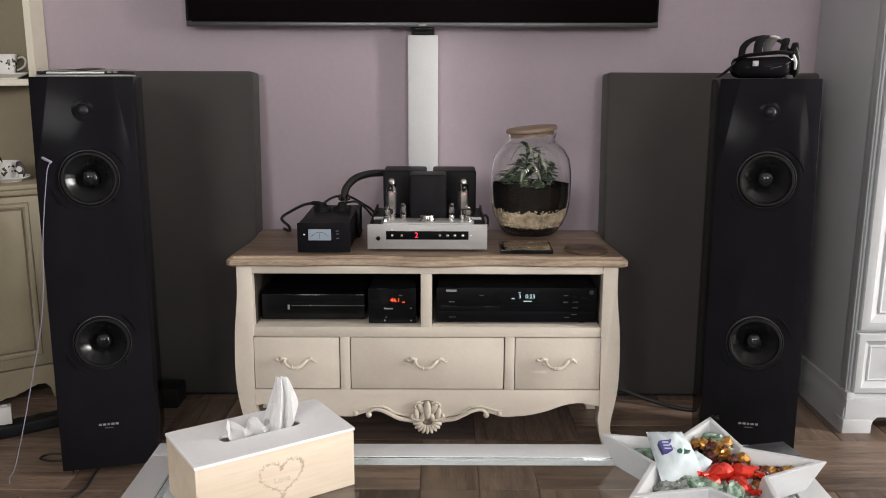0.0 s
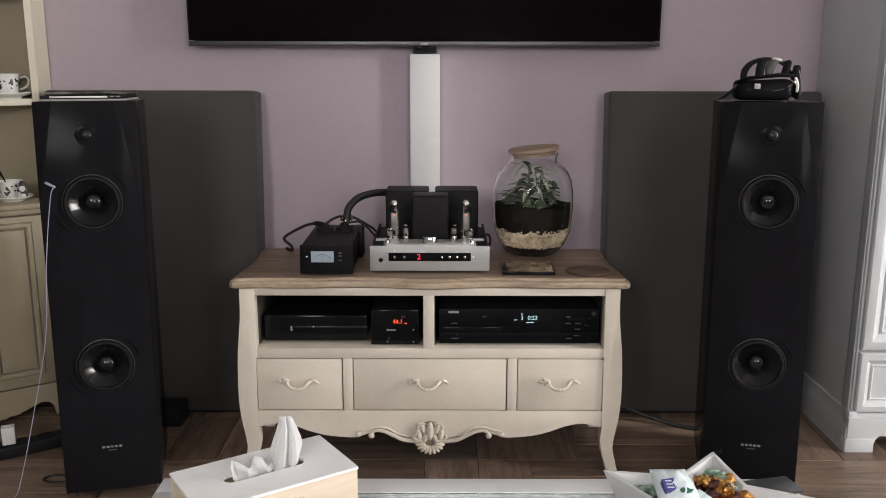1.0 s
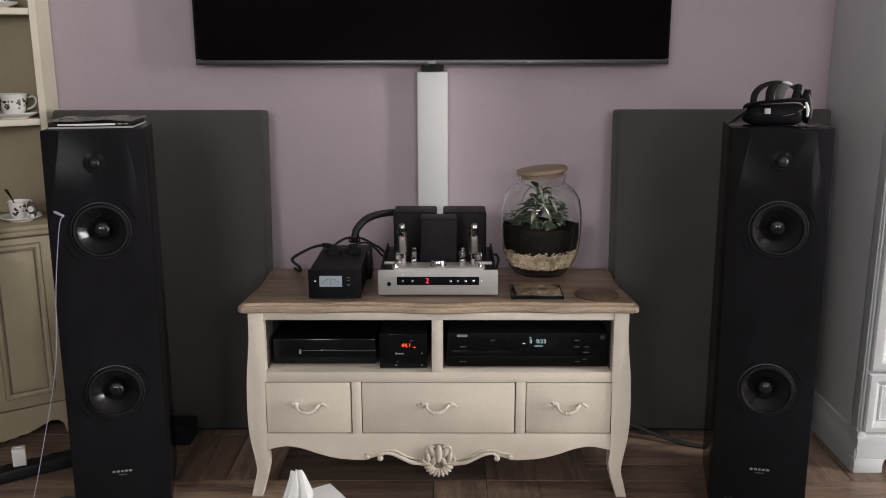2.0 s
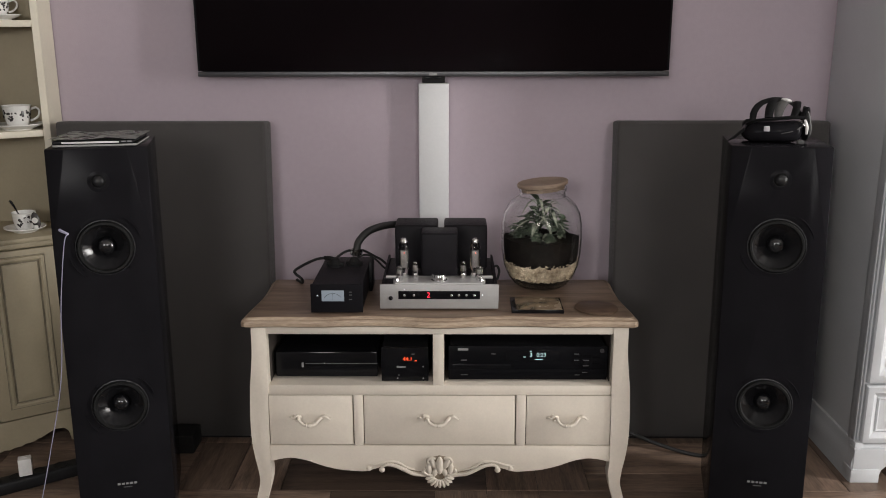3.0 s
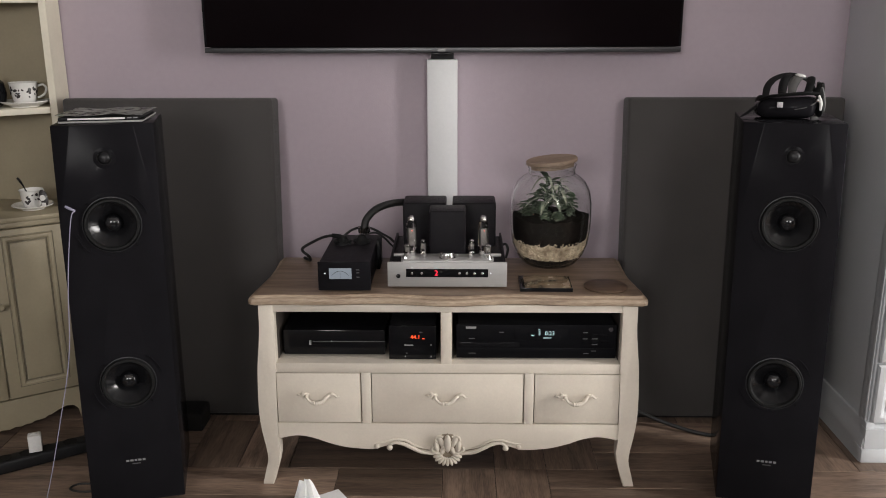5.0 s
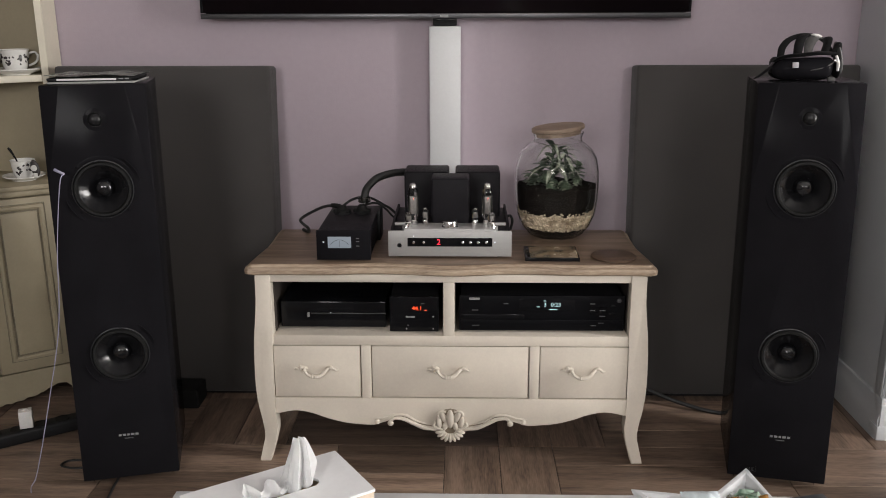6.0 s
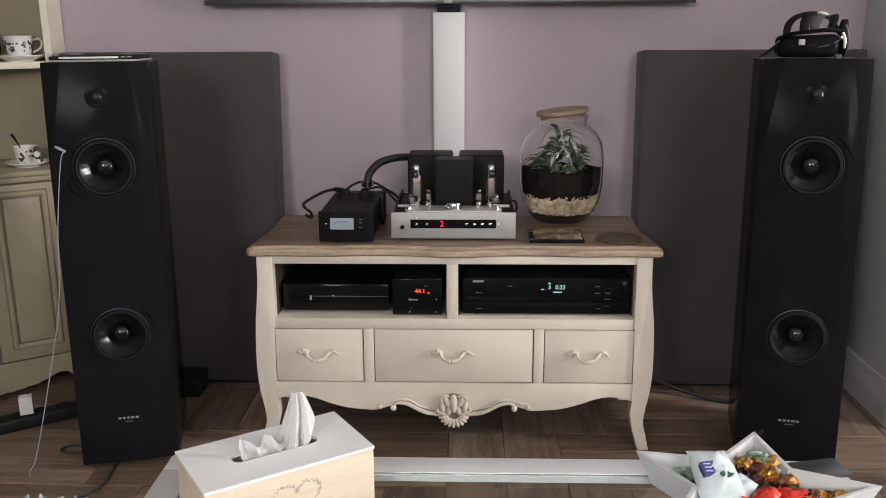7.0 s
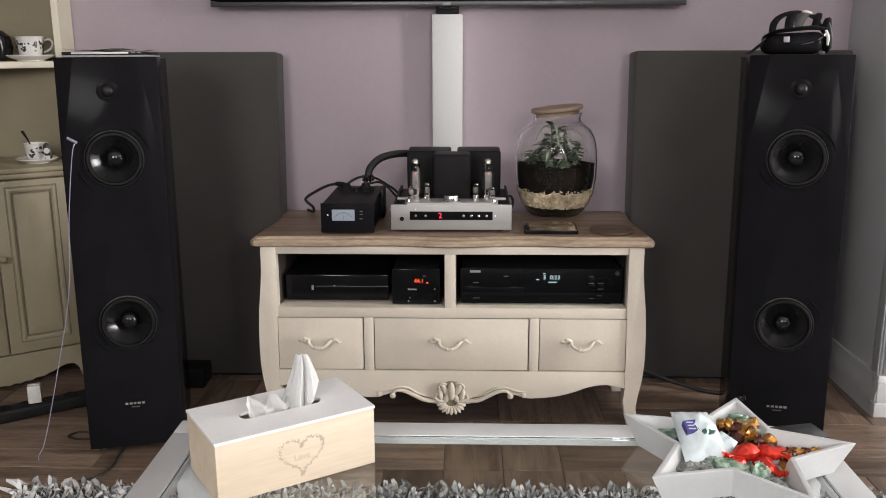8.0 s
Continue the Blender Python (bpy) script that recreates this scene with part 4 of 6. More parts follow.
def build_star():
    s = thing("star_bowl", "white painted wooden star shaped bowl full of sweets", "bowl", pose(*STAR))
    R, r, rot = 0.172, 0.084, 73.0
    bm = bmesh.new()
    def ring(k, z, R=R, r=r):
        return [bm.verts.new((x * k, y * k, z)) for x, y in star_outline(R, r, rot)]
    o_bot, o_top = ring(0.84, 0.0), ring(1.0, 0.046)
    i_top, i_bot = ring(1.0, 0.046, R - 0.018, r - 0.008), ring(0.84, 0.007, R - 0.020, r - 0.009)
    for a, b in ((o_bot, o_top), (o_top, i_top), (i_top, i_bot)):
        for i in range(10):
            bm.faces.new((a[i], a[(i + 1) % 10], b[(i + 1) % 10], b[i]))
    bm.faces.new(o_bot[::-1])
    bm.faces.new(i_bot)
    bmesh.ops.bevel(bm, geom=[e for e in bm.edges if abs(e.verts[0].co.z - e.verts[1].co.z) < 1e-6 and e.verts[0].co.z > 0.04], offset=0.0012, segments=2, affect="EDGES", profile=0.5)
    part("bowl", bm, M["white_matt"], s, "", 20)


build_star()


# ---- valve amplifier ----
def build_amp():
    a = thing("valve_amplifier", "silver fronted valve amplifier with glowing red display on the console", "amplifier", pose(0.0745, 2.402, 0.5602))
    W = 0.160
    part("chassis", box(-0.155, 0.155, 0.008, 0.33, 0.010, 0.062, 0.002), M["black_powder"], a)
    for sx in (-1, 1):
        part("side_cheek", prism([(0.008, 0.062), (0.33, 0.062), (0.33, 0.072), (0.20, 0.072)], sx * 0.155 - 0.003, sx * 0.155 + 0.003, "x"), M["black_powder"], a)
        for y in (0.03, 0.30):
            part("foot", lathe([(0.012, 0.0), (0.013, 0.009), (0.011, 0.0102)], 16, pose(sx * 0.13, y, 0)), M["rubber"], a)
    part("faceplate", box(-W, W, 0.0, 0.008, 0.006, 0.074, 0.0012), M["silver"], a, "brushed silver front plate")
    part("display_window", box(-0.110, 0.110, -0.0012, 0.0, 0.033, 0.056, 0.0005), M["black_gloss"], a)
    words("digit", "2", 0.021, facing(-0.029, -0.0016, 0.0445) @ pose(0, 0, 0), M["red_led"], a, 0.0003, "glowing red digit")
    for x in (-0.094, -0.068, 0.033, 0.053, 0.073, 0.094):
        part("button", lathe([(0.0034, 0.0), (0.0034, 0.0022), (0.0024, 0.003), (0, 0.003)], 14, pose(x, -0.0012, 0.0445, 90, 0, 0)), M["chrome"], a)
    part("headphone_socket", lathe([(0.0055, 0.0), (0.0055, 0.0015), (0.0032, 0.0018), (0.0032, -0.004), (0, -0.004)], 16, pose(-0.131, 0, 0.036, 90, 0, 0)), M["black_gloss"], a)
    part("indicator", lathe([(0.002, 0), (0.002, 0.001), (0, 0.0014)], 10, pose(0.1165, 0, 0.0445, 90, 0, 0)), M["white_led"], a, "small white indicator")
    part("indicator", lathe([(0.0014, 0), (0.0014, 0.001), (0, 0.0014)], 10, pose(-0.094, 0, 0.061, 90, 0, 0)), M["white_led"], a, "small white indicator")
    # raised silver deck behind the front plate
    deck = [(-0.118, 0.004), (0.118, 0.004), (0.125, 0.03), (0.125, 0.075), (-0.125, 0.075), (-0.125, 0.03)]
    part("deck", prism(deck, 0.0625, 0.078, "z", 0.0015), M["silver"], a, "silver valve deck")
    for sx in (-1, 1):
        part("bracket", box(sx * 0.128 - 0.018, sx * 0.128 + 0.018, 0.04, 0.052, 0.079, 0.086, 0.002), M["silver"], a)
        part("pillar", lathe([(0.0065, 0.062), (0.0065, 0.082), (0.004, 0.086), (0, 0.086)], 14, pose(sx * 0.114, 0.024, 0)), M["chrome"], a)
        part("pillar", lathe([(0.0045, 0.078), (0.0045, 0.092), (0.003, 0.094), (0, 0.094)], 12, pose(sx * 0.062, 0.034, 0)), M["chrome"], a)
    part("volume_knob", lathe([(0.022, 0.078), (0.022, 0.080), (0.0195, 0.081), (0.0195, 0.0935), (0.0185, 0.095), (0, 0.095)], 32, pose(0, 0.032, 0)), M["chrome"], a, "polished silver volume knob")
    # transformer covers
    def cover(x0, x1, y0, y1, z1):
        bm = box(x0, x1, y0, y1, 0.0625, z1, 0.006, 3)
        part("transformer_cover", bm, M["black_powder"], a)
    cover(-0.0505, 0.0505, 0.078, 0.165, 0.196)
    cover(-0.130, -0.006, 0.205, 0.315, 0.191)
    cover(0.012, 0.137, 0.205, 0.315, 0.191)

    def valve(x, y, r, z0, h, power):
        v = part("valve_base", lathe([(r * 0.95, z0), (r * 0.95, z0 + 0.012), (r * 0.8, z0 + 0.014)], 20, pose(x, y, 0)), M["chrome"], a)
        z0 += 0.013
        body = [(r * 0.78, z0), (r * 0.95, z0 + h * 0.08), (r, z0 + h * 0.18), (r, z0 + h * 0.72), (r * 0.92, z0 + h * 0.80), (r * 0.72, z0 + h * 0.85), (r * 0.70, z0 + h * 0.93), (r * 0.45, z0 + h * 0.985), (0, z0 + h)]
        g = part("valve_glass", lathe(body, 24, pose(x, y, 0), False), M["tube_glass"], v, "clear glass valve envelope")
        g.visible_shadow = False
        part("anode", box(x - r * 0.45, x + r * 0.45, y - r * 0.4, y + r * 0.4, z0 + h * 0.16, z0 + h * 0.64, 0.001), M["anode"], v)
        part("getter", lathe([(r * 0.66, z0 + h * 0.86), (r * 0.64, z0 + h * 0.92), (r * 0.4, z0 + h * 0.97), (0, z0 + h * 0.985)], 20, pose(x, y, 0), False), M["chrome"], v, "silvery getter cap")
        if power:
            part("heater", lathe([(0.0007, z0 + h * 0.57), (0.0007, z0 + h * 0.60), (0, z0 + h * 0.60)], 8, pose(x + r * 0.1, y - r * 0.5, 0)), M["heater"], v, "tiny glowing heater")
    for sx in (-1, 1):
        valve(sx * 0.0975, 0.060, 0.0140, 0.078, 0.098, True)
        valve(sx * 0.066, 0.056, 0.0085, 0.078, 0.033, False)
        valve(sx * 0.108, 0.032, 0.0095, 0.078, 0.026, False)
    return a


M["anode"] = mat("grey_anode", (0.16, 0.15, 0.145), 0.45, 0.6, vary=0.2, scale=60)
build_amp()


# ---- power conditioner ----
def build_psu():
    p = thing("power_conditioner", "black metal power unit with a small lit meter", "power unit", pose(-0.1985, 2.374, 0.5602))
    part("housing", box(-0.067, 0.067, 0.006, 0.30, 0.006, 0.080, 0.002), M["black_powder"], p)
    part("front_panel", box(-0.0695, 0.0695, 0.0, 0.007, 0.004, 0.082, 0.001), M["black_satin"], p)
    m = part("meter", box(-0.040, 0.020, -0.0012, 0.0, 0.036, 0.066, 0.0006), M["meter"], p, "pale lit meter face")
    part("scale_arc", add_tube(bmesh.new(), [(-0.033, -0.0015, 0.046), (-0.022, -0.0015, 0.055), (-0.010, -0.0015, 0.058), (0.002, -0.0015, 0.055), (0.013, -0.0015, 0.046)], 0.0005, 6, 5), M["black_matt"], m)
    part("needle", box(-0.0105, -0.0098, -0.0016, -0.0012, 0.040, 0.056), M["black_matt"], m)
    part("power_light", box(-0.053, -0.049, -0.001, 0.0, 0.050, 0.053), M["white_led"], p, "small white power light")
    for i, z in enumerate((0.060, 0.052, 0.040)):
        part("marking", box(0.033, 0.041, -0.0005, 0.0, z, z + 0.0025), M["bar_grey"], p)
    for sx in (-1, 1):
        for y in (0.03, 0.27):
            part("foot", lathe([(0.009, 0.0), (0.009, 0.0062)], 14, pose(sx * 0.052, y, 0)), M["rubber"], p)
    for x, y in ((-0.028, 0.20), (0.026, 0.21)):
        s = part("socket", lathe([(0.024, 0.080), (0.024, 0.083), (0.020, 0.084), (0.019, 0.0805)], 24, pose(x, y, 0)), M["black_matt"], p)
    for x, y in ((-0.028, 0.20), (0.026, 0.21)):
        bm = lathe([(0.019, 0.081), (0.019, 0.090), (0.014, 0.094), (0.010, 0.102), (0.008, 0.103)], 20, pose(x, y, 0))
        add_box(bm, x - 0.024, x + 0.024, y - 0.010, y + 0.010, 0.083, 0.091, 0.002)
        part("plug", bm, M["rubber"], p)
    part("side_bracket", box(0.0672, 0.076, 0.21, 0.29, 0.0, 0.086, 0.001), M["black_matt"], p)


build_psu()
k = thing("power_cable", "thick black power cable with a clear clamp", "cable", pose(0, 0, 0))
part("cord", tube([(-0.168, 2.592, 0.664), (-0.166, 2.597, 0.682), (-0.160, 2.612, 0.704), (-0.132, 2.645, 0.727), (-0.08, 2.70, 0.732), (-0.03, 2.738, 0.718), (0.0, 2.745, 0.66), (-0.03, 2.748, 0.615)], 0.0108, 14), M["cable"], k)
part("clamp", lathe([(0.016, -0.008), (0.018, -0.006), (0.018, 0.006), (0.016, 0.008), (0.0125, 0.008), (0.0125, -0.008)], 20, pose(-0.167, 2.594, 0.676)), M["tube_glass"], k, "clear plastic clamp ring")
k = thing("mains_lead", "thin black lead curling over the wooden top", "cable")
part("cord", tube([(-0.226, 2.575, 0.656), (-0.25, 2.585, 0.660), (-0.285, 2.60, 0.652), (-0.330, 2.615, 0.628), (-0.352, 2.62, 0.612), (-0.350, 2.625, 0.60), (-0.335, 2.63, 0.585), (-0.338, 2.66, 0.565), (-0.36, 2.69, 0.5645)], 0.0042, 10), M["cable"], k)
part("collar", tube([(-0.224, 2.574, 0.653), (-0.238, 2.58, 0.659), (-0.258, 2.588, 0.660)], [0.008, 0.0075, 0.006], 12), M["rubber"], k)
k = thing("signal_lead", "thin black lead between power unit and amplifier", "cable")
part("cord", tube([(-0.225, 2.58, 0.660), (-0.205, 2.60, 0.672), (-0.18, 2.62, 0.676), (-0.150, 2.64, 0.668), (-0.118, 2.66, 0.645), (-0.100, 2.675, 0.63), (-0.0835, 2.68, 0.612)], 0.0036, 10), M["cable"], k)
part("cord", tube([(-0.173, 2.60, 0.655), (-0.14, 2.63, 0.658), (-0.114, 2.64, 0.640), (-0.097, 2.66, 0.615), (-0.0835, 2.67, 0.60)], 0.003, 8), M["cable"], k)
k = thing("speaker_lead", "black lead behind the amplifier", "cable")
part("cord", tube([(0.2315, 2.70, 0.60), (0.245, 2.70, 0.605), (0.252, 2.695, 0.59), (0.246, 2.69, 0.5645)], 0.004, 8), M["cable"], k)


# ---- terrarium jar ----
def build_jar():
    j = thing("terrarium_jar", "large glass terrarium jar with wooden lid, gravel, soil and plants", "terrarium", pose(0.372, 2.650, 0.5602) @ Matrix.Diagonal((1, 1, 0.988, 1)))
    outer = [(0.0, 0.0), (0.055, 0.0), (0.068, 0.003), (0.080, 0.012), (0.098, 0.036), (0.111, 0.070), (0.1165, 0.110), (0.118, 0.150), (0.1165, 0.193), (0.110, 0.227), (0.096, 0.252), (0.078, 0.267), (0.068, 0.274), (0.0665, 0.286), (0.069, 0.292), (0.071, 0.300)]
    inner = [(r - 0.0035, z + (0.004 if z < 0.02 else 0)) for r, z in outer if r > 0.02][::-1] + [(0.0, 0.004)]
    g = part("glass_jar", lathe(outer + inner, 56, None, False), M["jar_glass"], j, "clear rounded glass jar")
    g.visible_shadow = False
    lid = pose(0.0, 0, 0.3040, 0, -6.0, 0)
    part("lid", lathe([(0.062, -0.012), (0.063, 0.0), (0.0715, 0.0003), (0.0735, 0.002), (0.0735, 0.0095), (0.0715, 0.0120), (0, 0.0120)], 44, lid), M["cork"], j, "round wooden lid")
    def fill(nm, z0, z1, material, wob, lab):
        pr = []
        for i in range(9):
            z = z0 + (z1 - z0) * i / 8
            for (ra, za), (rb, zb) in zip(outer[1:], outer[2:]):
                if za <= z <= zb:
                    pr.append((ra + (rb - ra) * (z - za) / (zb - za) - 0.0078, z))
                    break
        bm = lathe(pr, 40, None, False)
        for z, ring in ((pr[0][1], pr[0][0]), (pr[-1][1], pr[-1][0])):
            add_lathe(bm, [(ring, z), (ring * 0.6, z + 0.002), (0, z + 0.003)], 40, None, False)
        for v in bm.verts:
            if abs(v.co.z - z1) < 0.004 or abs(v.co.z - z0) < 0.003:
                v.co.z += wob * noise.noise(v.co * 38)
        part(nm, bm, material, j, lab)
    fill("drainage_layer", 0.006, 0.034, M["soil"], 0.006, "dark drainage layer")
    fill("gravel_layer", 0.030, 0.082, M["gravel"], 0.006, "pale gravel layer")
    fill("soil_layer", 0.080, 0.150, M["soil"], 0.010, "dark soil layer")
    rng = random.Random(5)
    bm = bmesh.new()
    for i in range(900):
        z = rng.uniform(0.032, 0.086)
        for (ra, za), (rb, zb) in zip(outer[1:], outer[2:]):
            if za <= z <= zb:
                r = ra + (rb - ra) * (z - za) / (zb - za) - 0.0060
        a = rng.uniform(0, 2 * math.pi)
        s = rng.uniform(0.0022, 0.0044)
        bmesh.ops.create_icosphere(bm, subdivisions=1, radius=1, matrix=ellipsoid((r * math.cos(a), r * math.sin(a), z), (s * 0.7, s * rng.uniform(0.6, 1), s * rng.uniform(0.6, 1)), (rng.uniform(0, 90), rng.uniform(0, 90), 0)))
    tagged(part("pebbles", bm, M["gravel"], j, "many small pale pebbles", 60), kind="stuff")
    # plants: long arching leaves with pale margins over low bushy ones
    def leaf(bm, base, direction, length, width, droop):
        d = Vector(direction).normalized()
        s = d.cross(Vector((0, 0, 1)))
        s = s.normalized() if s.length > 0.05 else Vector((1, 0, 0))
        u = s.cross(d)
        rows = []
        for i in range(8):
            t = i / 7
            w = width * math.sin(math.pi * min(0.985, t * 0.9 + 0.085)) ** 0.8
            c = Vector(base) + d * length * t + Vector((0, 0, -droop * length * t * t))
            r = math.hypot(c.x, c.y)
            most = 0.104 - max(0.0, c.z - 0.185) * 0.55
            if r > most:
                c.x, c.y = c.x * most / r, c.y * most / r
            rows.append((bm.verts.new(c - s * w), bm.verts.new(c + u * width * 0.3), bm.verts.new(c + s * w)))
        for a, b in zip(rows, rows[1:]):
            bm.faces.new((a[0], a[1], b[1], b[0]))
            bm.faces.new((a[1], a[2], b[2], b[1]))

    def plant(px, py, hh, n, ll, ww, material, rise, droop, lab):
        pl = part("plant", tube([(px, py, 0.140), (px * 0.9, py, 0.14 + hh * 0.5), (px * 0.85, py, 0.14 + hh)], [0.0024, 0.002, 0.0012], 6), M["leaf"], j, lab)
        bm = bmesh.new()
        for i in range(n):
            t = rng.uniform(0.15, 1.0)
            a = i * 2.4 + rng.uniform(-0.5, 0.5)
            base = Vector((px * (1 - 0.15 * t), py, 0.14 + hh * t))
            leaf(bm, base, (math.cos(a), math.sin(a), rise + rng.uniform(-0.3, 0.3)), ll * rng.uniform(0.7, 1.15), ww * rng.uniform(0.7, 1.15), droop * rng.uniform(0.6, 1.3))
        part("leaves", bm, M[material], pl, "", 60)

    plant(-0.012, 0.012, 0.115, 30, 0.075, 0.0135, "leaf", 0.95, 0.75, "dark green plant with arching leaves")
    plant(-0.018, -0.014, 0.122, 16, 0.078, 0.0050, "leaf_pale", 0.70, 1.05, "plant with pale edged arching leaves")
    plant(0.022, -0.022, 0.115, 14, 0.066, 0.0055, "leaf_pale", 0.65, 0.95, "plant with pale edged arching leaves")
    for px, py, hh in ((-0.070, -0.030, 0.035), (-0.045, 0.040, 0.06), (-0.075, 0.02, 0.045)):
        plant(px, py, hh, 26, 0.034, 0.0085, "leaf", 0.35, 0.5, "low dark green plant")
    for px, py, hh in ((0.052, -0.030, 0.058), (0.066, 0.010, 0.075), (0.040, 0.045, 0.085), (0.020, -0.060, 0.03), (-0.022, -0.062, 0.035)):
        plant(px, py, hh, 30, 0.021, 0.0075, "leaf", 0.3, 0.5, "small bushy green plant")
        plant(px, py, hh * 0.9, 8, 0.018, 0.0050, "leaf_pale", 0.3, 0.5, "small pale leaved plant")


M["leaf_pale"] = mat("variegated_leaf", (0.055, 0.075, 0.045), 0.3, vary=0.3, scale=70, second=(0.36, 0.38, 0.30))
build_jar()

c = thing("cd_case", "flat cd case with a sepia cover on the console", "cd case", pose(0.340, 2.437, 0.5602, 0, 0, -1))
part("case", box(-0.070, 0.070, -0.058, 0.058, 0, 0.0095, 0.001), M["black_gloss"], c)
M["sepia"] = mat("sepia_cover_print", (0.035, 0.025, 0.018), 0.25, vary=0.3, scale=24, second=(0.24, 0.18, 0.12), fine=0.1)
part("cover", box(-0.057, 0.066, -0.054, 0.054, 0.0096, 0.0104), M["sepia"], c, "dark sepia cover picture")
c = thing("coaster", "round dark wooden coaster lying on the console", "coaster", pose(0.502, 2.421, 0.5602))
M["dark_wood"] = wood("dark_stained_wood", (0.055, 0.035, 0.025), (0.14, 0.09, 0.06), (1.5, 12, 12), 0.4)
part("disc", lathe([(0.055, 0), (0.0585, 0.0015), (0.0585, 0.0045), (0.056, 0.006), (0, 0.006)], 40), M["dark_wood"], c)


# ---- players in the console's compartments ----
def build_cd_player():
    p = thing("cd_player", "black cd player with a pale lit display", "cd player", pose(0.315, 2.378, 0.3652))
    w = 0.2155
    part("body", box(-w + 0.004, w - 0.004, 0.006, 0.29, 0.008, 0.100, 0.002), M["black_matt"], p)
    part("front", box(-w, w, 0.0, 0.008, 0.006, 0.102, 0.0015), M["black_face"], p)
    part("tray_drawer", box(-0.205, -0.045, -0.003, 0.0, 0.038, 0.052, 0.001), M["black_gloss"], p)
    part("lower_flap", box(-0.212, 0.212, -0.0022, 0.0, 0.010, 0.036, 0.001), M["black_face"], p)
    part("display_window", box(-0.06, 0.085, -0.0015, 0.0, 0.060, 0.092, 0.0005), M["black_gloss"], p)
    words("display_digits", "0:23", 0.0155, facing(0.036, -0.0019, 0.078), M["cyan_led"], p, 0.0002, "pale glowing digits")
    words("display_digits", "3", 0.0155, facing(0.008, -0.0019, 0.078), M["cyan_led"], p, 0.0002, "pale glowing digits")
    for x0, x1, z, mm in ((-0.190, -0.162, 0.091, "bar_white"), (0.018, 0.040, 0.0645, "cyan_led"), (-0.014, -0.006, 0.0715, "cyan_led"), (0.004, 0.010, 0.088, "cyan_led")):
        part("print", box(x0, x1, -0.0022, -0.0015 if mm == "cyan_led" else 0.0, z, z + (0.006 if mm == "bar_white" else 0.0018)), M[mm], p)
    for x0, x1, z in ((-0.182, -0.166, 0.062), (-0.182, -0.163, 0.020), (0.128, 0.142, 0.020), (0.148, 0.162, 0.0275), (-0.10, -0.088, 0.080), (0.150, 0.165, 0.062), (0.125, 0.138, 0.062), (0.125, 0.138, 0.080), (0.150, 0.165, 0.046)):
        part("print", box(x0, x1, -0.0028, 0.0, z, z + 0.0018), M["bar_grey"], p)
    for x in (0.125, 0.150, 0.175):
        for z in (0.052, 0.070):
            part("button", box(x, x + 0.02, -0.002, 0.0, z, z + 0.007, 0.0006), M["black_gloss"], p)
    part("power_button", lathe([(0.006, 0), (0.006, 0.003), (0, 0.0035)], 16, pose(0.200, 0, 0.090, 90, 0, 0)), M["grey_bar"], p)
    for sx in (-1, 1):
        for y in (0.03, 0.26):
            part("foot", lathe([(0.014, 0), (0.014, 0.0082)], 14, pose(sx * 0.18, y, 0)), M["rubber"], p)


M["black_face"] = mat("black_brushed_front", (0.005, 0.005, 0.006), 0.35, 0.0, spec=0.06, vary=0.12, scale=8, stretch=(1, 20, 20))
build_cd_player()
p = thing("disc_player", "low glossy black disc player in the compartment", "disc player", pose(-0.235, 2.392, 0.3652))
part("body", box(-0.140, 0.140, 0.004, 0.26, 0.006, 0.078, 0.004), M["black_gloss"], p)
part("front_strip", box(-0.060, 0.140, 0.0, 0.0045, 0.036, 0.048, 0.001), M["black_gloss"], p)
part("edge_line", box(-0.058, 0.140, -0.0004, 0.0, 0.0462, 0.0475), M["bar_grey"], p)
part("badge", box(-0.068, -0.063, -0.0006, 0.004, 0.036, 0.048), M["bar_white"], p)
part("light", box(-0.007, -0.0052, -0.0008, 0.0, 0.047, 0.049), M["white_led"], p, "tiny white light")
for sx in (-1, 1):
    part("foot", box(sx * 0.11 - 0.012, sx * 0.11 + 0.012, 0.03, 0.24, 0, 0.0065), M["rubber"], p)
p = thing("digital_converter", "small black converter with an amber digital readout", "audio converter", pose(-0.019, 2.372, 0.3652))
part("body", box(-0.062, 0.062, 0.005, 0.20, 0.005, 0.098, 0.002), M["black_matt"], p)
part("front", box(-0.064, 0.064, 0.0, 0.006, 0.004, 0.100, 0.001), M["black_gloss"], p)
words("readout", "44.1", 0.0155, facing(0.008, -0.0004, 0.068), M["amber_led"], p, 0.0002, "glowing amber digits")
part("readout_unit", box(0.027, 0.033, -0.0006, 0.0, 0.062, 0.064), M["amber_led"], p)
part("light", box(0.018, 0.027, -0.0006, 0.0, 0.0805, 0.083), M["bar_grey"], p)
part("print", box(-0.022, 0.002, -0.0006, 0.0, 0.043, 0.0465), M["bar_white"], p)
part("print", box(-0.018, -0.014, -0.0006, 0.0, 0.020, 0.023), M["bar_grey"], p)
for sx in (-1, 1):
    for z in (0.012, 0.046):
        part("screw", lathe([(0.0022, 0), (0.0022, 0.0012), (0, 0.0016)], 10, pose(sx * 0.035 + 0.015, 0, z, 90, 0, 0)), M["bar_white"], p)
    for y in (0.03, 0.17):
        part("foot", lathe([(0.008, 0), (0.008, 0.0052)], 12, pose(sx * 0.045, y, 0)), M["rubber"], p)


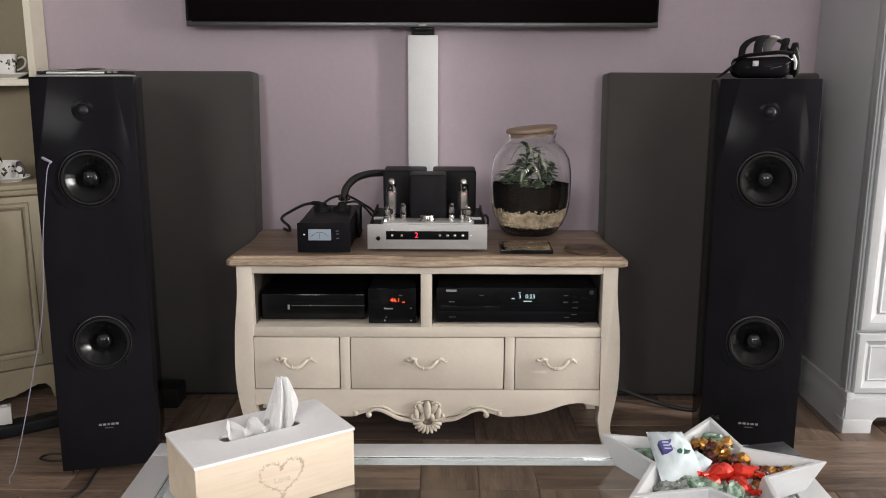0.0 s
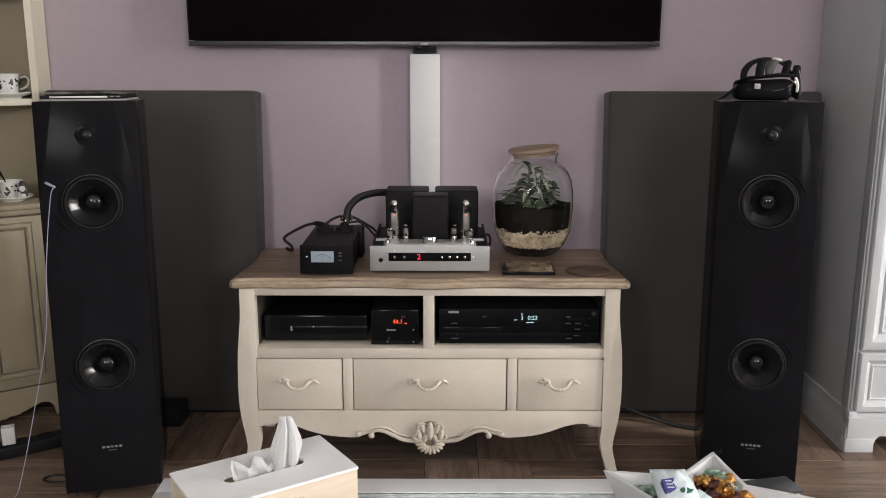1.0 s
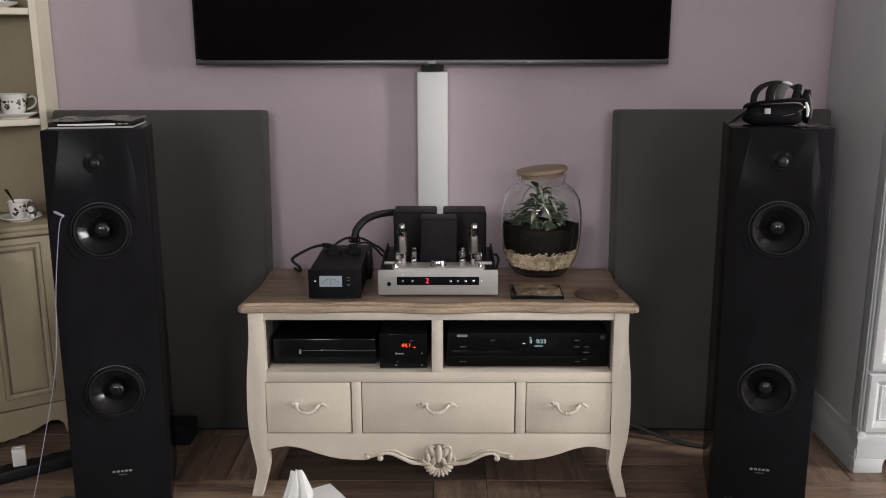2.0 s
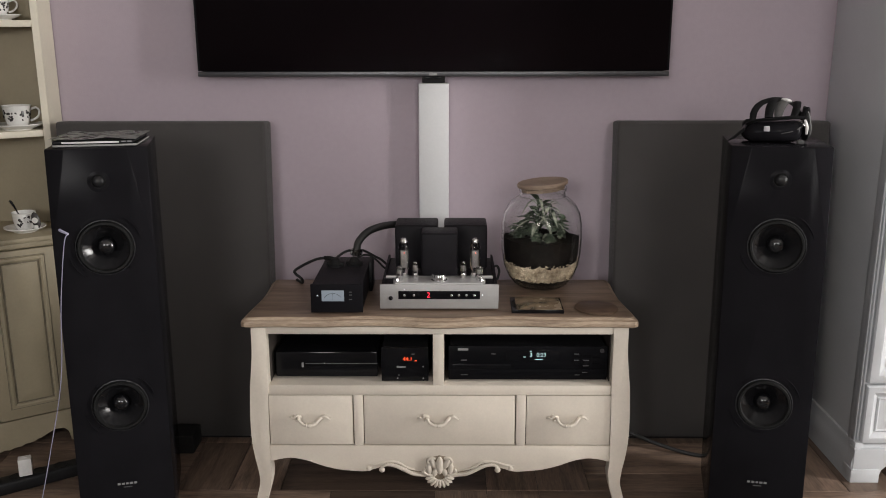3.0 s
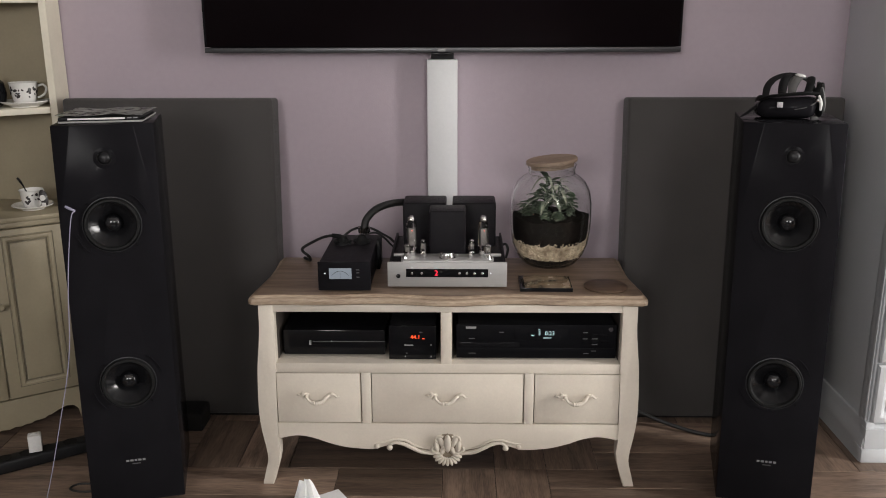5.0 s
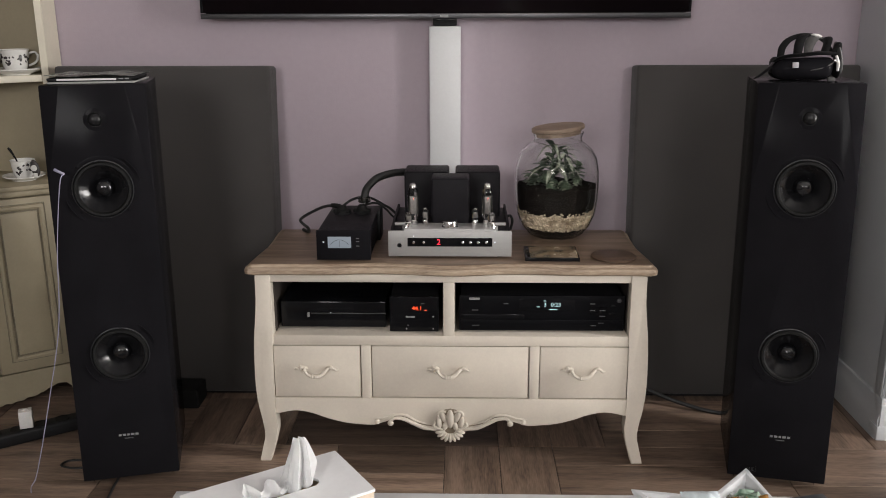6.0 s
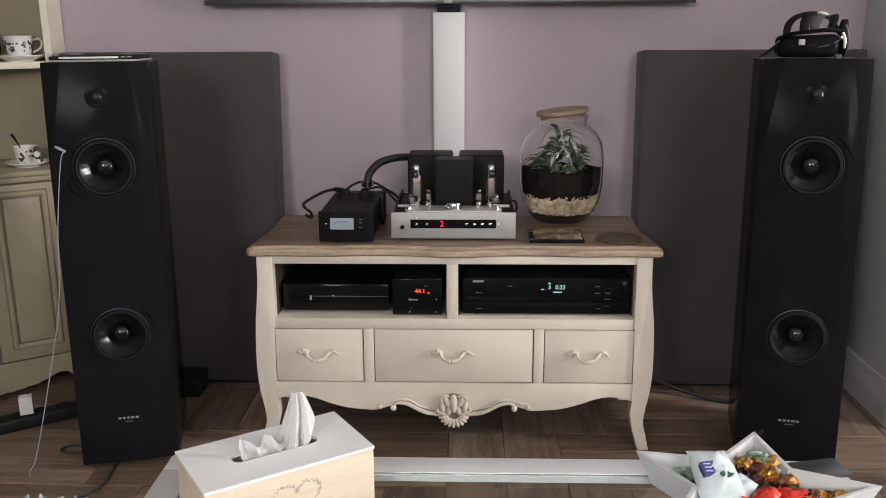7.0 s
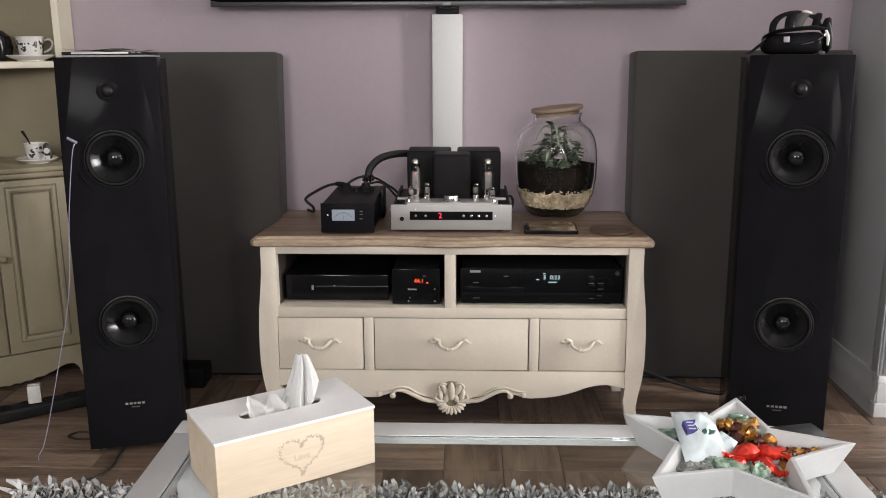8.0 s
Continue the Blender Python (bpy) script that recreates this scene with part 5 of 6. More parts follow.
# ---- sweets in the star bowl ----
M["foil_red"] = mat("red_foil", (0.62, 0.035, 0.02), 0.3, 0.35, vary=0.2, scale=70, bump=0.7, bscale=120)
M["foil_gold"] = mat("gold_foil", (0.50, 0.26, 0.07), 0.3, 0.8, vary=0.3, scale=70, bump=0.8, bscale=130)
M["foil_brown"] = mat("dark_brown_foil", (0.06, 0.014, 0.010), 0.28, 0.3, vary=0.3, scale=70, bump=0.7, bscale=130)
M["film_green"] = mat("green_sweet", (0.05, 0.16, 0.085), 0.25, vary=0.35, scale=90, second=(0.30, 0.38, 0.30))
M["film_clear"] = mat("clear_film_wrapper", (0.36, 0.40, 0.37), 0.15, vary=0.3, scale=80, second=(0.62, 0.65, 0.62), bump=0.8, bscale=100)
M["film_dark"] = mat("grey_film_wrapper", (0.07, 0.085, 0.075), 0.2, vary=0.5, scale=90, second=(0.32, 0.34, 0.32), bump=0.8, bscale=110)
M["film_mint"] = mat("green_tinted_film", (0.06, 0.20, 0.11), 0.15, vary=0.5, scale=55, second=(0.36, 0.47, 0.38), bump=0.8, bscale=100)
M["bag_white"] = mat("white_sachet_film", (0.66, 0.74, 0.77), 0.22, vary=0.08, scale=20, bump=0.35, bscale=60)
M["bag_blue"] = mat("pale_blue_sachet_film", (0.58, 0.68, 0.71), 0.25, vary=0.1, scale=30)
M["purple"] = mat("dark_blue_print", (0.055, 0.045, 0.22), 0.3, vary=0.1, scale=30)
M["green_print"] = mat("green_leaf_print", (0.02, 0.12, 0.08), 0.3, vary=0.2, scale=50)
rng = random.Random(21)


def inside_star(x, y, reach):
    """Whether a point lies in the bowl with some room around it."""
    q = star_outline(0.150, 0.073, 73.0)
    for k in range(12):
        px, py = x - STAR[0] + reach * math.cos(k * math.pi / 6), y - STAR[1] + reach * math.sin(k * math.pi / 6)
        inn = False
        for (ax, ay), (bx, by) in zip(q, q[1:] + q[:1]):
            if (ay > py) != (by > py) and px < (bx - ax) * (py - ay) / (by - ay) + ax:
                inn = not inn
        if not inn:
            return False
    return True


def sweet(nm, label, x, y, z, turn, body, wrap, size=1.0, foil=False, tilt=0.0):
    for i in range(30):
        if inside_star(x, y, 0.021 if body in ("film_dark", "film_green") else 0.015):
            break
        x, y = x + (STAR[0] - x) * 0.06, y + (STAR[1] - y) * 0.06
    z = max(z, STAR[2] + 0.007 + 0.0125)
    s = thing(nm, label, "sweet", pose(x, y, z, tilt, 0, turn), group="wrapped sweets in the bowl")
    bm = add_ball(bmesh.new(), ellipsoid((0, 0, 0), (0.0145 * size, 0.0095 * size, 0.0085 * size)), 14, 10)
    for v in bm.verts:
        v.co *= 1 + 0.22 * noise.noise(v.co * 170 + Vector((x * 90, y * 90, 0)))
    part("filling", bm, M[body], s, "", 22)
    if body in ("film_dark", "film_green"):
        cr = bmesh.new()
        bmesh.ops.create_icosphere(cr, subdivisions=2, radius=1)
        for v in cr.verts:
            d = v.co.normalized()
            k = 1 + 0.85 * noise.noise(d * 3.1 + Vector((x * 60, y * 60, z * 40)))
            v.co = Vector((d.x * 0.019, d.y * 0.013, d.z * 0.0095)) * k * size
        part("film", cr, M["film_mint" if body == "film_green" else "film_dark"], s, "crinkled film", None)
    if foil:
        for sx in ((-1, 1) if rng.random() < 0.5 else (1,)):
            cr = bmesh.new()
            bmesh.ops.create_icosphere(cr, subdivisions=2, radius=1)
            for v in cr.verts:
                d = v.co.normalized()
                v.co = Vector((sx * 0.012 + d.x * 0.0085, d.y * 0.0100, 0.0025 + d.z * 0.0085)) * (1 + 0.6 * noise.noise(d * 2.4 + Vector((x * 70, y * 70, sx * 4))))
            part("foil", cr, M["foil_gold"], s, "crumpled gold foil", None)
    for sx in (-1, 1):
        f = bmesh.new()
        n = 9
        c0 = [f.verts.new((sx * 0.0125 * size, 0.0022 * math.cos(k * 0.78), 0.0022 * math.sin(k * 0.78))) for k in range(n)]
        c1 = [f.verts.new((sx * (0.022 + 0.003 * rng.random()) * size, (k / (n - 1) - 0.5) * 0.020 * size, 0.0035 * (1 if k % 2 else -1) + 0.002 * rng.random())) for k in range(n)]
        for k in range(n - 1):
            f.faces.new((c0[k], c0[k + 1], c1[k + 1], c1[k]))
        part("wrapper_end", f, M[wrap], s, smooth=None)
    return s


for x, y, z, t, sz in ((0.512, 1.262, 0.496, 25, 1.4), (0.545, 1.268, 0.493, -20, 1.3), (0.494, 1.240, 0.488, 60, 1.35), (0.532, 1.240, 0.487, -65, 1.35), (0.566, 1.288, 0.484, 10, 1.0)):
    sweet("wrapped_sweet", "round sweet in bright red foil", x, y, z, t, "foil_red", "foil_red", sz)
for x, y, z, t in ((0.500, 1.338, 0.494, 70), (0.517, 1.322, 0.505, -30), (0.535, 1.345, 0.498, 20), (0.532, 1.312, 0.503, 75), (0.552, 1.318, 0.490, -10), (0.577, 1.268, 0.487, 40), (0.600, 1.280, 0.486, -15), (0.622, 1.279, 0.484, 20), (0.508, 1.298, 0.500, 30), (0.565, 1.252, 0.482, 80)):
    sweet("wrapped_sweet", "chocolate sweet in dark brown and gold foil", x, y, z, t, "foil_brown", "foil_gold" if rng.random() < 0.6 else "foil_brown", 1.05, True)
for x, y, z, t in ((0.545, 1.385, 0.492, 80), (0.533, 1.362, 0.497, 30), (0.556, 1.362, 0.488, -40), (0.407, 1.347, 0.488, 20), (0.388, 1.357, 0.486, -30), (0.538, 1.400, 0.494, 10), (0.552, 1.376, 0.499, -60), (0.470, 1.235, 0.489, 10), (0.488, 1.225, 0.490, -40)):
    sweet("wrapped_sweet", "green sweet in clear film", x, y, z, t, "film_green", "film_clear", 1.0)
for x, y, z, t in ((0.400, 1.222, 0.478, 20), (0.425, 1.236, 0.478, -35), (0.450, 1.232, 0.480, 15), (0.470, 1.222, 0.482, 60), (0.500, 1.212, 0.480, -20), (0.545, 1.205, 0.478, 35), (0.540, 1.178, 0.476, 70), (0.520, 1.222, 0.484, 85), (0.440, 1.272, 0.480, 5), (0.430, 1.325, 0.482, 60), (0.412, 1.205, 0.480, 75), (0.460, 1.246, 0.486, -50), (0.530, 1.195, 0.482, -60), (0.388, 1.205, 0.478, -20), (0.556, 1.224, 0.482, 10), (0.440, 1.218, 0.484, 40), (0.585, 1.252, 0.480, -40)):
    sweet("wrapped_sweet", "mint sweet in crinkled grey green film", x, y, z, t, "film_dark", "film_clear", 1.0)
sweet("wrapped_sweet", "green sweet in clear film", 0.513, 1.206, 0.492, 65, "film_green", "film_clear", 1.1, False, 40)


def pillow(w, h, d, n=14):
    """A puffed, sealed pouch standing in x and z, with crimped ends."""
    bm = bmesh.new()
    sides = []
    for s in (-1, 1):
        g = []
        for i in range(n + 1):
            row = []
            for j in range(n + 1):
                u, v = i / n * 2 - 1, j / n * 2 - 1
                e = max(0.0, (1 - u * u)) ** 0.5 * max(0.0, (1 - (v / 0.94) ** 2)) ** 0.5 if abs(v) < 0.94 else 0.0
                k = 1 + 0.30 * noise.noise(Vector((u * 2.5, v * 2.5, s * 3))) + 0.22 * noise.noise(Vector((u * 6 + v * 3, v * 5, s * 9)))
                row.append(bm.verts.new((u * w * (1 - 0.05 * e) * (1 - 0.13 * v), s * (d * e * k + 0.0004), v * h)))
            g.append(row)
        sides.append(g)
        for i in range(n):
            for j in range(n):
                bm.faces.new((g[i][j], g[i + 1][j], g[i + 1][j + 1], g[i][j + 1]))
    bmesh.ops.remove_doubles(bm, verts=bm.verts[:], dist=0.001)
    return bm


b = thing("sweet_packet", "shiny white sachet with dark blue and green print lying on sweets", "packet", pose(0.455, 1.294, 0.503, -68, 4, 9))
part("pouch", pillow(0.033, 0.050, 0.019), M["bag_white"], b, "", 60)
part("label_print", prism([(-0.026, 0.014), (-0.006, 0.017), (-0.010, 0.007), (-0.006, -0.003), (-0.026, -0.008)], -0.0192, -0.0105, "y"), M["purple"], b, "dark blue printed patch")
part("leaf_print", prism([(-0.004, -0.005), (0.004, -0.001), (0.011, -0.006), (0.016, -0.006), (0.011, -0.010), (0.004, -0.014), (-0.003, -0.011)], -0.0214, -0.0115, "y"), M["green_print"], b, "green leaf print")
for z in (0.010, 0.004, -0.002):
    part("text_bar", box(-0.022, -0.012, -0.0197, -0.0191, z, z + 0.002), M["bag_blue"], b)
b = thing("sweet_packet", "pale blue and white crinkled sachet beside the larger one", "packet", pose(0.480, 1.278, 0.494, -55, 20, -40))
part("pouch", pillow(0.016, 0.024, 0.009, 10), M["bag_blue"], b, "", 60)

fw = thing("clear_wrapper", "scrap of clear wrapper stuck at the tip of the bowl", "wrapper", pose(0.553, 1.430, 0.501, 0, 0, 10))
part("film", prism([(-0.008, 0.0), (0.009, 0.001), (0.008, 0.010), (-0.007, 0.009)], 0.0, 0.0006, "y"), M["glass"], fw, "", None)

# ---- small flat dark slab at the table's corner ----
p = thing("dark_corner_slab", "flat dark grey slab at the table corner", "slate", pose(0.637, 1.405, 0.4572, 0, 0, 13))
M["slate"] = mat("dark_grey_slab", (0.05, 0.052, 0.056), 0.3, vary=0.15, scale=30, bump=0.15, bscale=120)
part("slab", box(-0.045, 0.040, -0.026, 0.024, 0, 0.005, 0.001), M["slate"], p)


# ---- headset on the speaker ----
# the tops of the two speakers, which lean back slightly
LEFT_TOP = pose(-0.747, 2.222, 0.008, 0, 0, 14.5) @ pose(0, 0, 0, -1.5, 0, 0) @ pose(0, 0, 1.0142)
RIGHT_TOP = pose(0.911, 2.236, 0.008, 0, -0.4, -12.5) @ pose(0, 0, 0, -1.5, 0, 0) @ pose(0, 0, 1.0142)


def build_headset():
    h = thing("vr_headset", "black virtual reality headset with straps lying on the speaker", "vr headset", RIGHT_TOP @ pose(-0.010, 0.130, 0, 0, 0, 4.5) @ Matrix.Diagonal((1, 1, 0.90, 1)))
    bm = box(-0.074, 0.070, -0.052, 0.040, 0.002, 0.062, 0.026, 5)
    for v in bm.verts:
        v.co.y += 2.4 * v.co.x ** 2
        if v.co.z > 0.03:
            v.co.z -= 0.10 * max(0.0, -v.co.x - 0.01)
        v.co.x += 0.10 * (v.co.z - 0.03)
    visor = part("visor", bm, M["black_satin"], h, "rounded black visor", 60)
    part("lens_edge", tube([(0.010, -0.047, 0.028), (0.036, -0.046, 0.034), (0.056, -0.040, 0.044), (0.068, -0.030, 0.052)], [0.0008, 0.0018, 0.0022, 0.0012], 8), M["strap_pad"], visor, "greyish moulded edge")
    part("face_gasket", box(-0.066, 0.064, 0.034, 0.072, 0.004, 0.060, 0.014, 3), M["rubber"], h)
    part("sticker", box(-0.033, -0.019, -0.0535, -0.049, 0.034, 0.049, 0.001), M["sticker_grey"], h, "pale square sticker")

    def strap(pts, w, material="strap_black", lab=""):
        part("strap", tube(pts, w, 8, 8, 0.4), M[material], h, lab)
    strap([(-0.066, -0.010, 0.050), (-0.050, -0.034, 0.062), (-0.010, -0.046, 0.068), (0.030, -0.044, 0.072), (0.064, -0.022, 0.070)], [0.009, 0.011, 0.012, 0.012, 0.010])
    strap([(-0.052, 0.000, 0.060), (-0.046, 0.014, 0.086), (-0.028, 0.030, 0.106), (0.004, 0.046, 0.117), (0.036, 0.050, 0.114), (0.062, 0.046, 0.096), (0.078, 0.030, 0.060)], [0.008, 0.009, 0.009, 0.009, 0.009, 0.009, 0.008])
    strap([(-0.018, -0.024, 0.070), (-0.012, -0.004, 0.094), (0.000, 0.020, 0.112), (0.016, 0.042, 0.117)], [0.010, 0.011, 0.011, 0.009])
    strap([(0.006, -0.020, 0.070), (0.012, -0.002, 0.092), (0.026, 0.020, 0.110), (0.044, 0.040, 0.112)], [0.009, 0.012, 0.013, 0.010], "strap_pad", "pale grey strap padding")
    strap([(0.040, -0.028, 0.070), (0.050, -0.012, 0.094), (0.056, 0.010, 0.108), (0.058, 0.034, 0.110)], [0.009, 0.010, 0.010, 0.008])
    strap([(0.064, -0.018, 0.074), (0.074, -0.012, 0.096), (0.080, 0.000, 0.072), (0.084, 0.002, 0.030)], [0.007, 0.008, 0.008, 0.006])
    part("top_pad", add_ball(bmesh.new(), ellipsoid((0.034, 0.030, 0.115), (0.014, 0.016, 0.006), (0, 14, 0))), M["white_plastic"], h, "white strap pad")
    part("side_arm", tube([(0.066, -0.040, 0.066), (0.072, -0.040, 0.046), (0.073, -0.036, 0.026)], [0.003, 0.0042, 0.003], 8), M["white_plastic"], h, "white side strip")
    part("side_clip", add_ball(bmesh.new(), ellipsoid((0.062, -0.048, 0.052), (0.004, 0.003, 0.005))), M["chrome"], h, "small bright clip")
    part("earpiece", add_ball(bmesh.new(), ellipsoid((0.084, 0.015, 0.058), (0.008, 0.034, 0.044), (0, -10, 0))), M["strap_pad"], h, "grey round side piece")
    part("earpiece", add_ball(bmesh.new(), ellipsoid((0.078, -0.005, 0.034), (0.010, 0.035, 0.030))), M["rubber"], h)
    part("buckle", box(0.050, 0.066, -0.052, -0.040, 0.0, 0.010, 0.002), M["strap_pad"], h)
    strap([(-0.064, 0.000, 0.040), (-0.082, -0.006, 0.026), (-0.098, -0.012, 0.012), (-0.112, -0.018, 0.004)], [0.009, 0.008, 0.007, 0.004])


M["sticker_grey"] = mat("pale_grey_sticker", (0.42, 0.40, 0.42), 0.5, vary=0.05)
M["strap_black"] = mat("black_strap_webbing", (0.006, 0.006, 0.0065), 0.7, vary=0.15, scale=60, bump=0.3, bscale=600, spec=0.2)
M["strap_pad"] = mat("grey_strap_fabric", (0.08, 0.078, 0.076), 0.7, vary=0.12, scale=40, bump=0.3, bscale=500)
build_headset()

# ---- papers on the other speaker ----
M["paper_edge"] = mat("paper_page_edges", (0.36, 0.355, 0.34), 0.8, vary=0.1, scale=20, stretch=(1, 1, 60))
M["cover_print"] = mat("grey_green_cover_print", (0.04, 0.05, 0.042), 0.28, vary=0.3, scale=34, second=(0.50, 0.53, 0.47), fine=0.2, fscale=60)
mz = thing("magazine", "magazine with pale page edges lying on the black speaker", "magazine", LEFT_TOP @ pose(-0.001, 0.165, 0, 0, 0, -3.5))
part("page_block", box(-0.098, 0.100, -0.112, 0.112, 0.0, 0.005, 0.001), M["paper_edge"], mz)
part("cover", box(-0.100, 0.102, -0.114, 0.114, 0.005, 0.0058, 0.0003), M["black_gloss"], mz)
tb = thing("tablet", "slim dark tablet in a black sleeve between magazines", "tablet", LEFT_TOP @ pose(-0.001, 0.168, 0.006, 0, 0, -4.5))
part("sleeve", box(-0.098, 0.094, -0.112, 0.110, 0.0, 0.007, 0.002), M["black_matt"], tb)
part("pale_edge", box(-0.075, 0.060, -0.1135, -0.112, 0.0012, 0.0058, 0.0005), M["white_plastic"], tb, "pale plastic edge")
for x in (0.066, 0.080):
    part("port", box(x, x + 0.010, -0.1130, -0.112, 0.003, 0.006), M["bar_white"], tb)
mz = thing("magazine", "creased glossy magazine with grey green cover picture", "magazine", LEFT_TOP @ pose(-0.003, 0.168, 0.0118, 0, 0, -4.5))
bm = bmesh.new()
gr = []
for i in range(25):
    row = []
    for j in range(17):
        x, y = -0.103 + 0.206 * i / 24, -0.118 + 0.236 * j / 16
        z = 0.0062 + 0.0016 * math.sin(x * 42) + 0.0018 * noise.noise(Vector((x * 22, y * 14, 3)))
        row.append(bm.verts.new((x, y, max(0.0032, z))))
    gr.append(row)
for i in range(24):
    for j in range(16):
        bm.faces.new((gr[i][j], gr[i + 1][j], gr[i + 1][j + 1], gr[i][j + 1]))
bmesh.ops.solidify(bm, geom=bm.faces[:], thickness=0.0022)
part("cover", bm, M["cover_print"], mz)


# ---- crockery on the cupboard ----
def cup_and_saucer(x, y, z, turn, scale, label):
    s = thing("saucer", "white porcelain saucer with a thin dark rim on the shelf", "saucer", pose(x, y, z), group="saucers in the cupboard")
    part("plate", lathe([(0.0, 0.002), (0.034, 0.0), (0.038, 0.0), (0.040, 0.003), (0.060, 0.010), (0.068, 0.0155), (0.0675, 0.0175), (0.058, 0.0125), (0.036, 0.0055), (0, 0.005)], 40, Matrix.Scale(scale, 4), False), M["porcelain"], s)
    c = thing("cup", label, "cup", pose(x, y, z + 0.0055 * scale, 0, 0, turn), group="cups in the cupboard")
    S = Matrix.Scale(scale, 4)
    pr = [(0.0, 0.002), (0.020, 0.0), (0.024, 0.002), (0.030, 0.012), (0.035, 0.034), (0.0375, 0.058), (0.040, 0.062), (0.038, 0.0625), (0.0355, 0.058), (0.033, 0.034), (0.028, 0.014), (0, 0.006)]
    part("bowl", lathe(pr, 36, S, False), M["porcelain"], c)
    hd = tube([S @ Vector(p) for p in ((0.036, 0, 0.050), (0.050, 0, 0.054), (0.058, 0, 0.044), (0.054, 0, 0.030), (0.044, 0, 0.022), (0.033, 0, 0.018))], [0.0032 * scale] * 6, 8)
    part("handle", hd, M["porcelain"], c)
    rg = random.Random(int(z * 1000))
    fl = bmesh.new()
    for i in range(26):
        a, zz = rg.uniform(math.pi, 2 * math.pi), rg.uniform(0.016, 0.050)
        for (ra, za), (rb, zb) in zip(pr[2:], pr[3:6]):
            if za <= zz <= zb:
                r = ra + (rb - ra) * (zz - za) / (zb - za)
        k = rg.uniform(0.003, 0.0075)
        m = pose(0, 0, 0, 0, 0, math.degrees(a)) @ ellipsoid((r + 0.0002, 0, zz), (0.0006, k, k * 0.6), (rg.uniform(0, 180), 0, 0))
        add_ball(fl, S @ m, 8, 6)
    part("floral_transfer", fl, M["transfer"], c, "dark floral transfer print", None)
    return c


cup_and_saucer(-1.222, 2.800, 0.6902, 75, 0.90, "white cup with dark flowers on the cupboard counter")
cup_and_saucer(-1.243, 2.878, 0.9982, 25, 1.10, "white cup with dark flowers on the middle shelf")
cup_and_saucer(-1.262, 2.868, 1.3282, 25, 0.98, "white cup with dark flowers on the upper shelf")
sp = thing("teaspoon", "dark teaspoon leaning in the cup", "spoon")
part("shaft", tube([(-1.224, 2.800, 0.712), (-1.240, 2.797, 0.755), (-1.252, 2.795, 0.780), (-1.258, 2.794, 0.788)], [0.0022, 0.0022, 0.004, 0.003], 8), M["black_gloss"], sp)
fg = thing("tea_tag", "small dark figure with a white disc on the saucer", "ornament", pose(-1.173, 2.775, 0.704))
part("body", add_ball(bmesh.new(), ellipsoid((0, 0, 0.026), (0.013, 0.010, 0.026), (0, -12, 0))), M["transfer"], fg)
part("disc", lathe([(0.009, 0.0), (0.009, 0.002), (0, 0.0025)], 20, pose(0.002, -0.011, 0.028, 90, 0, 0)), M["porcelain"], fg, "white disc")
part("tag", box(-0.002, 0.011, -0.013, -0.011, 0.000, 0.013, 0.001), M["porcelain"], fg, "white tag")
tp = thing("dark_teapot", "dark rounded pot standing beside the cup on the shelf", "pot", pose(-1.340, 2.850, 0.9982))
part("pot", lathe([(0.03, 0.0), (0.046, 0.01), (0.052, 0.04), (0.046, 0.075), (0.026, 0.092), (0, 0.096)], 32), M["black_gloss"], tp)

# ---- power strip, charger and leads on the floor ----
ps = thing("power_strip", "black power strip lying on the floor below the cupboard", "power strip", pose(-1.125, 2.470, 0, 0, 0, 35))
part("housing", box(-0.135, 0.135, -0.027, 0.027, 0, 0.038, 0.008, 3), M["black_matt"], ps)
for i in range(4):
    part("outlet", lathe([(0.020, 0.038), (0.020, 0.0395), (0.0175, 0.0395), (0.0175, 0.0385), (0, 0.0385)], 20, pose(-0.10 + 0.06 * i, 0, 0)), M["rubber"], ps)
ch = thing("usb_charger", "small white plug charger standing on the power strip", "charger", pose(-1.136, 2.460, 0.0397, 0, 0, 24))
part("block", box(-0.018, 0.018, -0.016, 0.016, 0.0, 0.052, 0.003), M["white_plastic"], ch)
part("port", box(-0.008, 0.008, -0.004, 0.004, 0.0521, 0.0545, 0.001), M["white_plastic"], ch)
cl = thing("charging_cable", "thin pale lilac cable hanging from the speaker to the floor", "cable")
part("cord", tube([(-0.814, 2.188, 0.823), (-0.822, 2.176, 0.80), (-0.842, 2.168, 0.65), (-0.858, 2.172, 0.50), (-0.879, 2.18, 0.40), (-0.913, 2.188, 0.28), (-0.957, 2.198, 0.13), (-0.990, 2.206, 0.03), (-1.004, 2.209, 0.005), (-1.002, 2.195, 0.003), (-0.990, 2.17, 0.003)], 0.0012, 8), M["white_cable"], cl)
part("plug", tube([(-0.836, 2.188, 0.834), (-0.826, 2.187, 0.829), (-0.814, 2.188, 0.823)], [0.0032, 0.0035, 0.003], 8), M["white_cable"], cl, "pale plug caught at the driver edge")
k = thing("floor_lead", "thin black lead looped on the floor by the speaker", "cable")
part("cord", tube([(-0.86, 2.32, 0.003), (-0.91, 2.335, 0.003), (-0.96, 2.335, 0.003), (-0.975, 2.31, 0.003), (-0.94, 2.295, 0.003), (-0.89, 2.30, 0.0035), (-0.855, 2.315, 0.0065)], 0.003, 8), M["cable"], k)
k = thing("floor_lead", "thin lead running from under the speaker to the rug", "cable")
part("cord", tube([(-0.795, 2.26, 0.0035), (-0.790, 2.20, 0.0035), (-0.785, 2.14, 0.0035), (-0.800, 2.085, 0.0035), (-0.835, 2.06, 0.004)], 0.0035, 8), M["cable"], k)
k = thing("floor_lead", "black lead running along the floor behind the console", "cable")
